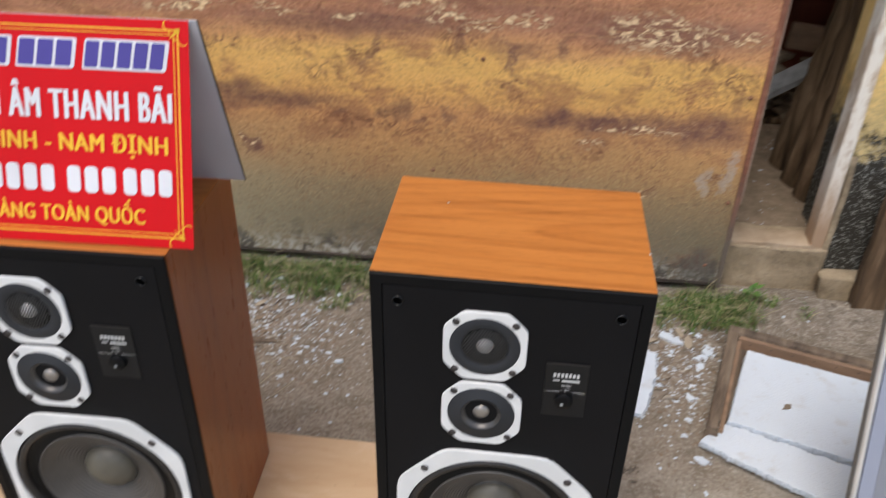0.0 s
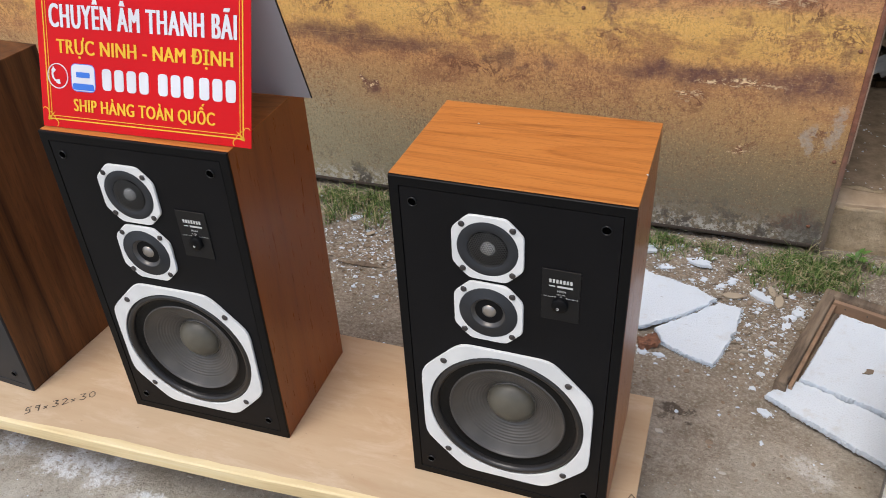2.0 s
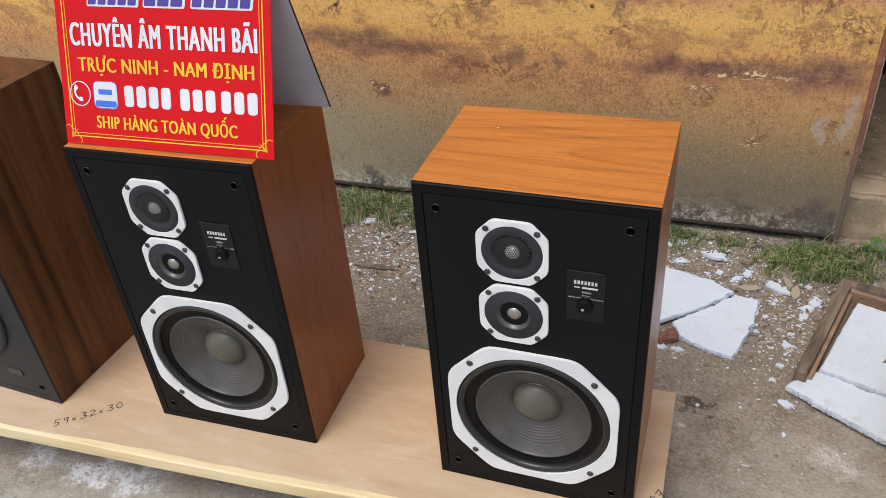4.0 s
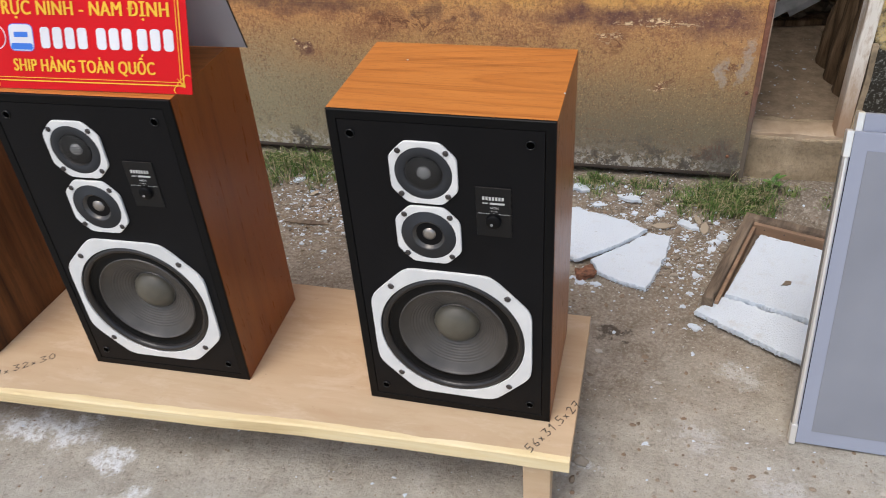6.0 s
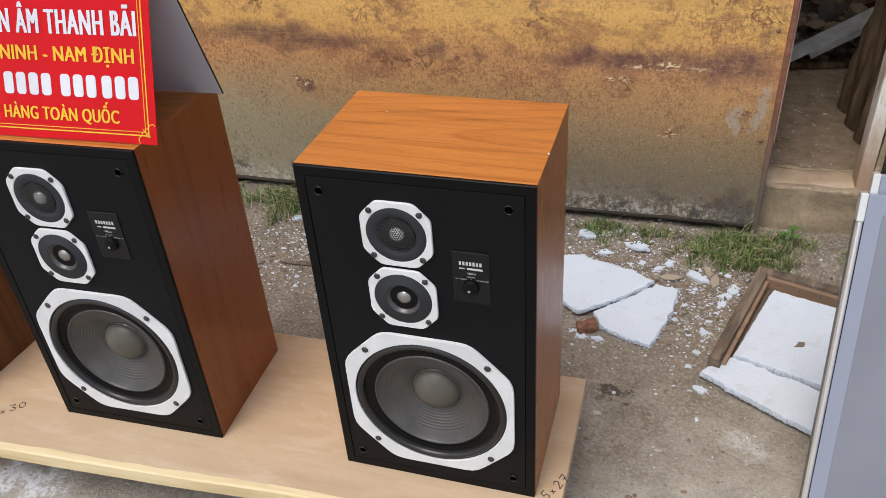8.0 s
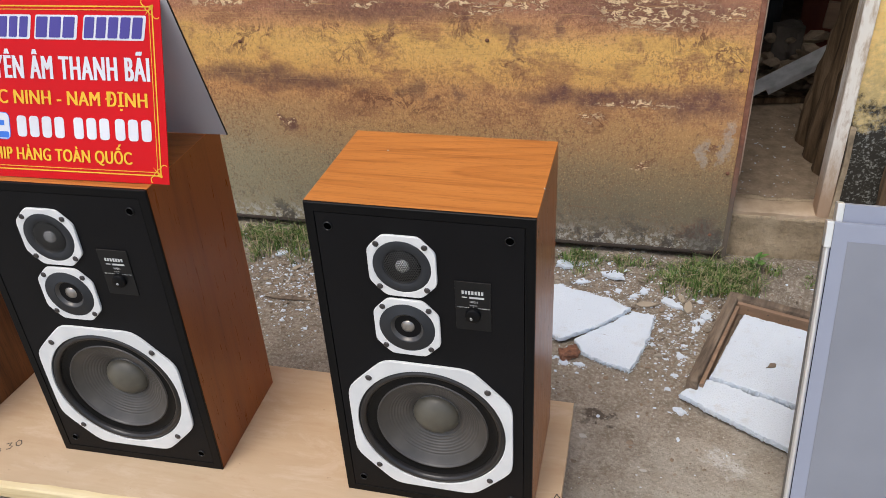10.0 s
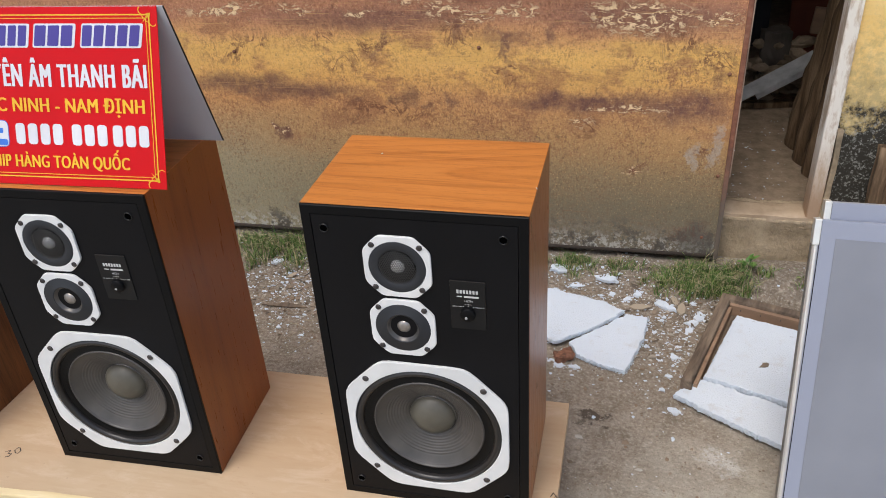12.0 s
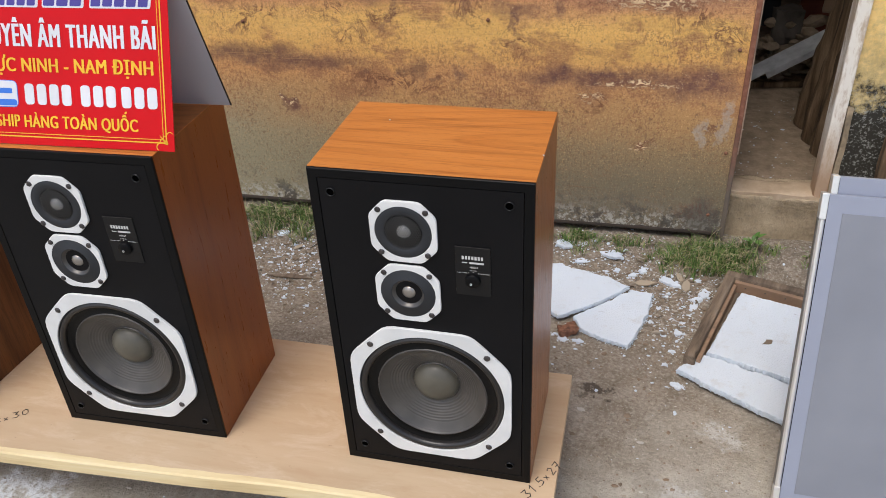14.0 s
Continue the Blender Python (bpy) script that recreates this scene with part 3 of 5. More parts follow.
def box(lo, hi, bevel=0.0, bm=None, segments=2):
    bm = bm or bmesh.new()
    lo, hi = Vector(lo), Vector(hi)
    made = bmesh.ops.create_cube(bm, size=1.0, matrix=Matrix.Translation((lo + hi) / 2) @ Matrix.Diagonal((*(hi - lo), 1)))
    if bevel:
        edges = {e for vert in made["verts"] for e in vert.link_edges}
        bmesh.ops.bevel(bm, geom=list(edges), offset=bevel, segments=segments, affect="EDGES", profile=0.5)
    return bm


def rings(loops, closed_ends=(False, False), bm=None):
    """Skin over loops of points of equal count."""
    bm = bm or bmesh.new()
    rows = [[bm.verts.new(p) for p in loop] for loop in loops]
    n = len(rows[0])
    for a, b in zip(rows, rows[1:]):
        for i in range(n):
            bm.faces.new((a[i], a[(i + 1) % n], b[(i + 1) % n], b[i]))
    if closed_ends[0]:
        bm.faces.new(rows[0][::-1])
    if closed_ends[1]:
        bm.faces.new(rows[-1])
    bmesh.ops.recalc_face_normals(bm, faces=bm.faces)
    return bm


def circle(cx, cz, r, y, n=48):
    return [(cx + r * math.cos(2 * math.pi * i / n), y, cz + r * math.sin(2 * math.pi * i / n)) for i in range(n)]


def lathe(cx, cz, profile, n=48, end=True):
    """A turned form about an axis along y: profile of (radius, y) from the rim inwards."""
    return rings([circle(cx, cz, r, y, n) for r, y in profile], (False, end))


TALL = 1.018


def cut_square(cx, cz, half, cut, y, n=96, grow=0.0, soft=0.12):
    """Outline of a square with cut corners, sampled by angle."""
    out = []
    for i in range(n):
        a = 2 * math.pi * i / n
        c, s = abs(math.cos(a)), abs(math.sin(a))
        p = 14
        r1 = half / (c ** p + s ** p) ** (1 / p)
        r2 = (2 * half - cut) / (c + s)
        q = 30
        r = (r1 ** -q + r2 ** -q) ** (-1 / q) + grow
        out.append((cx + r * math.cos(a), y, cz + TALL * r * math.sin(a)))
    return out


def plate(cx, cz, half, cut, hole, thick, n=96):
    return rings([circle(cx, cz, hole, 0.0, n), circle(cx, cz, hole, -thick + 0.0006, n), circle(cx, cz, hole + 0.0006, -thick, n),
                  cut_square(cx, cz, half, cut, -thick, n, -0.0009), cut_square(cx, cz, half, cut, -thick + 0.0009, n), cut_square(cx, cz, half, cut, 0.0, n)])


def screw(cx, cz, r, y0, y1):
    return lathe(cx, cz, [(r, y0), (r, y1 + r * 0.22), (r * 0.82, y1), (r * 0.35, y1 - r * 0.03)], 14)


def slab(outline, z0, z1, jag=0.0, seed=1, rough=0.0, step=0.008):
    """A flat piece with a ragged rim: outline in x, y."""
    rng = random.Random(seed)
    pts = []
    for (ax, ay), (bx, by) in zip(outline, outline[1:] + outline[:1]):
        n = max(1, int(math.hypot(bx - ax, by - ay) / step))
        for i in range(n):
            f = i / n
            px, py = ax + (bx - ax) * f, ay + (by - ay) * f
            wave = noise.noise_vector((px * 38, py * 38, seed)) * jag * 2.2
            pts.append((px + wave.x + rng.uniform(-jag, jag), py + wave.y + rng.uniform(-jag, jag)))
    cx, cy = sum(p[0] for p in pts) / len(pts), sum(p[1] for p in pts) / len(pts)

    def at(scale, z):
        return [(cx + (px - cx) * scale, cy + (py - cy) * scale, z + rng.uniform(-rough, rough)) for px, py in pts]

    return rings([at(0.995, z0), at(1.0, z0 + (z1 - z0) * 0.4), at(0.994, z1 - 0.0012), [(px, py, z1) for px, py, _ in at(0.986, z1)]], (True, True))


class Heap:
    """Many small irregular lumps in one mesh."""
    shape = {}

    def __init__(self):
        self.verts, self.faces = [], []

    def add(self, centre, size, rng, squash=1.0, sub=1):
        if sub not in Heap.shape:
            b = bmesh.new()
            bmesh.ops.create_icosphere(b, subdivisions=sub, radius=1.0)
            b.verts.index_update()
            Heap.shape[sub] = ([q.co.copy() for q in b.verts], [[q.index for q in f.verts] for f in b.faces])
            b.free()
        pts, tris = Heap.shape[sub]
        turn = Euler((rng.uniform(0, 6), rng.uniform(0, 6), rng.uniform(0, 6))).to_matrix()
        sx, sy, n = rng.uniform(0.7, 1.4), rng.uniform(0.5, 1.1), len(self.verts)
        for q in pts:
            p = (turn @ q) * rng.uniform(0.7, 1.25)
            self.verts.append((centre[0] + p.x * size * sx, centre[1] + p.y * size * sy, centre[2] + p.z * size * squash))
        self.faces += [[i + n for i in f] for f in tris]

    def put(self, name, mat, label, category, group="", kind="", m=None):
        me = bpy.data.meshes.new(name)
        me.from_pydata(self.verts, [], self.faces)
        me.materials.append(mat)
        ob = tagged(new(name, me), label, category, group, kind)
        if m is not None:
            ob.matrix_basis = m
        return ob


# the font's outlines as mesh, laid in the x, y plane and turned by m
def letters(body, height, width=None, bold=0.0, align="LEFT", thick=0.0, space=1.0):
    cu = bpy.data.curves.new("lettering", "FONT")
    cu.body, cu.size, cu.offset, cu.align_x, cu.resolution_u = body, 1.0, bold, align, 4
    cu.extrude, cu.space_character = thick, space
    ob = new("lettering", cu)
    bpy.context.view_layer.update()
    me = bpy.data.meshes.new_from_object(ob.evaluated_get(bpy.context.evaluated_depsgraph_get()))
    bpy.data.objects.remove(ob)
    bpy.data.curves.remove(cu)
    bm = bmesh.new()
    bm.from_mesh(me)
    bpy.data.meshes.remove(me)
    xs = [q.co.x for q in bm.verts]
    x0, x1 = min(xs), max(xs)
    sy = height / 0.729
    sx = width / (x1 - x0) if width else sy
    for q in bm.verts:
        q.co = ((q.co.x - x0) * sx, q.co.y * sy, q.co.z)
    return bm


def moved(bm, m):
    bmesh.ops.transform(bm, matrix=m, verts=bm.verts)
    return bm


# ---- ground ----
def ground_height(x, y):
    h = 0.0035 * noise.noise((x * 5, y * 5, 0)) + 0.0018 * noise.noise((x * 19, y * 19, 3))
    t = max(0.0, min(1.0, (y - 0.88) / 0.15))
    h += 0.022 * math.exp(-((x - 0.84) / 0.07) ** 2 - ((y - 0.965) / 0.06) ** 2)
    return h + (0.040 + 0.006 * noise.noise((x * 9, y * 9, 7))) * t * t * (3 - 2 * t) * (1 if y < 1.6 else 0)


def axis_steps(a, b, step, far):
    core = list(np.arange(a, b + 1e-6, step))
    out, d = [], step
    while True:
        d *= 1.5
        if d > far:
            break
        out.append(d)
    return [a - d for d in reversed(out)] + core + [b + d for d in out]


bm = bmesh.new()
xs, ys = axis_steps(-1.2, 1.3, 0.0165, 120.0), axis_steps(-0.35, 1.1, 0.0165, 120.0)
grid = [[bm.verts.new((x, y, ground_height(x, y))) for x in xs] for y in ys]
for r0, r1 in zip(grid, grid[1:]):
    for i in range(len(xs) - 1):
        bm.faces.new((r0[i], r0[i + 1], r1[i + 1], r1[i]))
solid("ground", bm, M_GROUND, "trodden brown earth over worn concrete with pale lime stains", "ground", kind="structure", smooth=True)

# ---- house front: steel sheet, step, jamb, wall, dark room ----
SHEET_Y, SHEET_R, SHEET_L = 1.02, 0.677, -2.4
sheet = thing("metal_gate", pose(0, 0, 0), "rust-stained yellow painted steel sheet gate before the house", "gate")
bm = bmesh.new()
nx, nz = 90, 40
for side, y in ((0, SHEET_Y), (1, SHEET_Y + 0.003)):
    g = [[bm.verts.new((SHEET_L + (SHEET_R - SHEET_L) * i / nx, y + 0.004 * noise.noise((i * 0.12, j * 0.3, 1)), 0.07 + 2.0 * j / nz
                        + (0.004 * noise.noise((i * 0.6, 0, 0)) if j == 0 else 0))) for i in range(nx + 1)] for j in range(nz + 1)]
    for r0, r1 in zip(g, g[1:]):
        for i in range(nx):
            f = (r0[i], r0[i + 1], r1[i + 1], r1[i])
            bm.faces.new(f if side == 0 else f[::-1])
part("sheet", bm, M_RUST, sheet, smooth=True)
part("edge_frame", box((SHEET_R - 0.002, SHEET_Y - 0.005, 0.055), (SHEET_R + 0.010, SHEET_Y + 0.03, 2.07), 0.002), M_GATEEDGE, sheet, "rusty brown steel edge strip")
# Thin pale bar paints the highlight down the gate's outer edge.
part("edge_glint", box((SHEET_R + 0.0102, SHEET_Y - 0.006, 0.30), (SHEET_R + 0.0128, SHEET_Y + 0.002, 2.07), 0.0008), M_GLINT, sheet, "pale bar for the highlight along the edge strip")
part("bottom_rail", box((SHEET_L, SHEET_Y - 0.003, 0.060), (SHEET_R - 0.003, SHEET_Y + 0.03, 0.070), 0.002), M_RAIL, sheet, "dark rusty bottom rail")
rng = random.Random(4)
for x, z in ((0.20, 0.20), (0.64, 0.12), (-0.05, 0.335), (0.655, 0.565), (-0.6, 0.6), (0.66, 0.30), (0.06, 0.62)):
    part("rivet", lathe(x, z, [(0.005, SHEET_Y), (0.0045, SHEET_Y - 0.003), (0.002, SHEET_Y - 0.005)], 10), M_RUSTEDGE, sheet, smooth=True)

WALL_Y = 1.07


def rough_box(lo, hi, amount, cuts, seed):
    bm = box(lo, hi)
    bmesh.ops.subdivide_edges(bm, edges=bm.edges, cuts=cuts, use_grid_fill=True)
    for q in bm.verts:
        d = noise.noise_vector(q.co * 14 + Vector((seed, 0, 0))) + 0.5 * noise.noise_vector(q.co * 45 + Vector((seed, 5, 0)))
        q.co += d * amount
    return bm


solid("wall_left", box((-6.0, WALL_Y + 0.03, -0.05), (0.60, WALL_Y + 0.21, 2.7)), M_WALL, "yellow limewashed wall with black mould", "wall", kind="structure")
solid("wall_right", box((0.925, WALL_Y, -0.05), (6.0, WALL_Y + 0.18, 2.7)), M_WALL, "yellow limewashed wall blackened by mould below", "wall", kind="structure")
solid("wall_lintel", box((0.60, WALL_Y + 0.03, 2.15), (0.925, WALL_Y + 0.18, 2.7)), M_WALL, "yellow limewashed wall over the doorway", "wall", kind="structure")
solid("door_step", rough_box((0.60, 1.056, -0.03), (0.935, 1.165, 0.166), 0.006, 22, 3), [M_STONE], "crumbling stone and mortar doorstep", "step", kind="structure", smooth=True)
solid("threshold", rough_box((0.62, 1.058, 0.155), (0.93, 1.135, 0.175), 0.004, 14, 8), M_CEMENT, "worn cement threshold with a rounded edge", "threshold", kind="structure", smooth=True)
solid("wall_plinth", rough_box((0.935, 1.03, -0.03), (1.9, 1.12, 0.10), 0.009, 20, 5), M_STONE, "rough mortar foot of the wall", "wall", kind="structure", smooth=True)
jamb = thing("door_jamb", pose(0, 0, 0), "white painted wooden door jamb with flaking paint", "door jamb", kind="structure")
part("post", box((0.893, WALL_Y - 0.012, 0.170), (0.924, WALL_Y + 0.045, 2.15), 0.003), M_JAMB, jamb)
part("mortar_edge", rough_box((0.9255, WALL_Y - 0.012, 0.10), (0.938, WALL_Y + 0.02, 0.42), 0.004, 10, 2), M_STONE, jamb, "brown mortar strip beside the jamb", True)

solid("inner_floor", box((-1.2, 1.13, -0.02), (3.0, 3.6, 0.16)), M_INFLOOR, "dusty bare floor inside the doorway", "floor", kind="structure")
solid("inner_wall_back", box((-1.2, 3.6, 0.0), (3.0, 3.75, 2.7)), M_INDARK, "dark back wall of the shed", "wall", kind="structure")
# Side walls and ceiling are out of view, added to close the room.
solid("inner_wall_left", box((-1.35, 1.28, 0.0), (-1.2, 3.75, 2.7)), M_INDARK, "dark side wall closing the shed, out of view", "wall", kind="structure")
solid("inner_wall_right", box((3.0, 1.25, 0.0), (3.15, 3.75, 2.7)), M_INDARK, "dark side wall closing the shed, out of view", "wall", kind="structure")
solid("ceiling", box((-6.0, 1.1, 2.7), (6.0, 3.75, 2.8)), M_INDARK, "dark roof closing the shed, out of view", "ceiling", kind="structure")


# ---- bench ----
BOARD = 0.17
BX0, BX1 = -1.75, 0.357


def front_edge(x):
    return -0.082 - 0.005 * max(0.0, min(1.0, (0.25 - x) / 0.4)) - 0.034 * max(0.0, (-0.1 - x)) / 0.66 + 0.003 * math.sin(x * 5)


bench = thing("plank_bench", pose(0, 0, 0), "low plank bench of pale board on short legs", "bench")
n = 60
loops = []
for i in range(n + 1):
    x = BX0 + (BX1 - BX0) * i / n
    yf, yb = front_edge(x), 0.275
    wav = 0.012 + 0.012 * noise.noise((x * 3.1, 2, 0)) + 0.006 * noise.noise((x * 13, 4, 0))
    loops.append([(x, yf + wav, BOARD), (x, yb, BOARD), (x, yb, BOARD - 0.031), (x, yf + 0.005, BOARD - 0.031),
                  (x, yf + 0.001 * noise.noise((x * 9, 0, 0)), BOARD - 0.027), (x, yf + 0.001, BOARD - 0.004), (x, yf + 0.0035, BOARD - 0.0012)])
bm = rings(loops, (True, True))
for f in bm.faces:
    if f.normal.y < -0.3 or (f.normal.z > 0.2 and f.calc_center_median().z < BOARD - 0.0003):
        f.material_index = 1
part("tabletop", bm, [M_BOARD, M_EDGE], bench, "tan plywood top with a pale sawn front edge")
leg = part("leg", box((0.281, -0.072, 0.0), (0.327, -0.040, BOARD - 0.031), 0.002), M_BOARD, bench, "short sawn wooden leg")
for x, y in ((0.281, 0.20), (-1.45, -0.072), (-1.45, 0.20)):
    o = new("leg", leg.data)
    o.parent = bench
    o.location = (x - 0.281, y + 0.072, 0)

# handwriting: strokes on a unit cell
STROKES = {"0": [[(.5, 1), (.1, .7), (.15, .2), (.5, 0), (.85, .3), (.8, .8), (.5, 1)]], "1": [[(.2, .7), (.6, 1), (.4, 0)]],
           "2": [[(.1, .8), (.5, 1), (.8, .7), (.1, 0), (.9, .1)]], "3": [[(.1, 1), (.8, .95), (.4, .55), (.85, .3), (.5, 0), (.05, .1)]],
           "5": [[(.9, 1), (.3, 1), (.2, .55), (.7, .55), (.75, .15), (.1, 0)]], "6": [[(.8, 1), (.25, .5), (.2, .1), (.6, 0), (.8, .3), (.3, .4)]],
           "7": [[(.1, .9), (.9, 1), (.4, 0)], [(.25, .5), (.8, .55)]], "9": [[(.8, .9), (.3, .95), (.25, .6), (.7, .6), (.8, .95), (.6, 0)]],
           "x": [[(.2, .1), (.8, .7)], [(.2, .7), (.8, .1)]], ".": [[(.4, .12), (.5, 0)]]}


def handwriting(text, start, angle, size, pitch, z):
    bm = bmesh.new()
    c, s = math.cos(angle), math.sin(angle)
    at = -pitch
    for ch in text:
        at += pitch
        if ch == ".":
            at -= pitch * 0.25
        for line in STROKES[ch]:
            pts = []
            for u, w in line:
                px, py = at + u * pitch * (0.85 if ch != "x" else 0.6), w * size * (1 if ch != "x" else 0.75)
                pts.append(Vector((start[0] + px * c - py * s, start[1] + px * s + py * c, z)))
            for a, b in zip(pts, pts[1:]):
                d = (b - a).normalized()
                side = Vector((-d.y, d.x, 0)) * 0.0008
                a2, b2 = a - d * 0.0005, b + d * 0.0005
                vs = [bm.verts.new(p) for p in (a2 - side, b2 - side, b2 + side, a2 + side)]
                bm.faces.new(vs)
        if ch == ".":
            at -= pitch * 0.4
    return bm


part("handwriting", handwriting("56x31.5x27", (0.294, -0.072), math.radians(59), 0.016, 0.0148, BOARD + 0.0006), M_INK, bench, "black handwritten figures on the board")
part("handwriting", handwriting("59x32x30", (-0.734, -0.096), math.radians(38), 0.016, 0.0162, BOARD + 0.0006), M_INK, bench, "black handwritten figures on the board")


# ---- loudspeakers ----
def honeycomb(cx, cz, radius, y, cell=0.0036, wire=0.00065, dome=0.003):
    bm = bmesh.new()
    h = cell * math.sqrt(3) / 2
    rows = int(radius / h) + 1
    for j in range(-rows, rows + 1):
        for i in range(-rows - 1, rows + 2):
            px, pz = (i + 0.5 * (j % 2)) * cell, j * h
            if math.hypot(px, pz) > radius - cell * 0.4:
                continue
            outer, inner = [], []
            for q in range(6):
                a = math.pi / 6 + q * math.pi / 3
                for r, row in ((cell / math.sqrt(3), outer), (cell / math.sqrt(3) - wire, inner)):
                    ex, ez = px + r * math.cos(a), pz + r * math.sin(a)
                    row.append(bm.verts.new((cx + ex, y - dome * (1 - (ex * ex + ez * ez) / radius ** 2), cz + ez)))
            for q in range(6):
                bm.faces.new((outer[q], outer[(q + 1) % 6], inner[(q + 1) % 6], inner[q]))
    return bm


def dark_bars(rows, y, parent, name, mat=None):
    for x0, x1, z0, z1 in rows:
        part(name, box((x0, y - 0.0003, z0), (x1, y + 0.0002, z1)), mat or M_PRINT, parent)


def holed_panel(x0, z0, x1, z1, cx, cz, r):
    """A thin upright panel with a round opening."""
    angles = sorted([2 * math.pi * i / 72 for i in range(72)] + [math.atan2(z - cz, x - cx) % (2 * math.pi) for x in (x0, x1) for z in (z0, z1)])
    rim, edge = [], []
    for a in angles:
        c, q = math.cos(a), math.sin(a)
        t = min([((x1 if c > 0 else x0) - cx) / c if abs(c) > 1e-9 else 9e9, ((z1 if q > 0 else z0) - cz) / q if abs(q) > 1e-9 else 9e9])
        rim.append((cx + r * c, cz + r * q))
        edge.append((cx + t * c, cz + t * q))
    return rings([[(x, 0.02, z) for x, z in rim], [(x, 0.0008, z) for x, z in rim], [(x, 0.0008, z) for x, z in edge], [(x, 0.0045, z) for x, z in edge]])


def framed_cabinet(root, w, d, h, m_side, m_top, opening, m_front=None):
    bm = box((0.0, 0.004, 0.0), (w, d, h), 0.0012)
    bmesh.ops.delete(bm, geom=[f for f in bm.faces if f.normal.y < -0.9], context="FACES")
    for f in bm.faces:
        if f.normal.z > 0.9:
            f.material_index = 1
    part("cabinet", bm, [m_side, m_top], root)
    e = 0.014
    bm = rings([[(0.0005, 0.0045, 0.0005), (w - 0.0005, 0.0045, 0.0005), (w - 0.0005, 0.0045, h - 0.0005), (0.0005, 0.0045, h - 0.0005)],
                [(0.0005, 0.001, 0.0005), (w - 0.0005, 0.001, 0.0005), (w - 0.0005, 0.001, h - 0.0005), (0.0005, 0.001, h - 0.0005)],
                [(0.0015, 0, 0.0015), (w - 0.0015, 0, 0.0015), (w - 0.0015, 0, h - 0.0015), (0.0015, 0, h - 0.0015)],
                [(e, 0, e), (w - e, 0, e), (w - e, 0, h - e), (e, 0, h - e)],
                [(e + .001, 0.0035, e + .001), (w - e - .001, 0.0035, e + .001), (w - e - .001, 0.0035, h - e - .001), (e + .001, 0.0035, h - e - .001)]])
    part("front_frame", bm, m_front or M_FRAME, root, "black front frame")
    part("baffle", holed_panel(e + 0.0012, e + 0.0012, w - e - 0.0012, h - e - 0.0012, *opening), m_front or M_BLACK, root, "matt black front panel")
    for x, z in ((0.032, 0.036), (w - 0.034, 0.036), (0.032, h - 0.036), (w - 0.034, h - 0.036)):
        s = part("grille_socket", lathe(x, z, [(0.0068, 0.0008), (0.0064, -0.0012), (0.0056, -0.0012), (0.0052, 0.0006)], 20, False), M_RUBBER, root, "black rubber grille socket", True)
        part("hole", lathe(x, z, [(0.0054, 0.0003), (0.002, 0.0003)], 16), M_WELL, s)


def driver_screws(cx, cz, off, r, y, parent):
    for sx in (-1, 1):
        for sz in (-1, 1):
            part("screw", screw(cx + sx * off, cz + TALL * sz * off, r, y + 0.001, y - 0.0018), M_SCREW, parent, "", True)


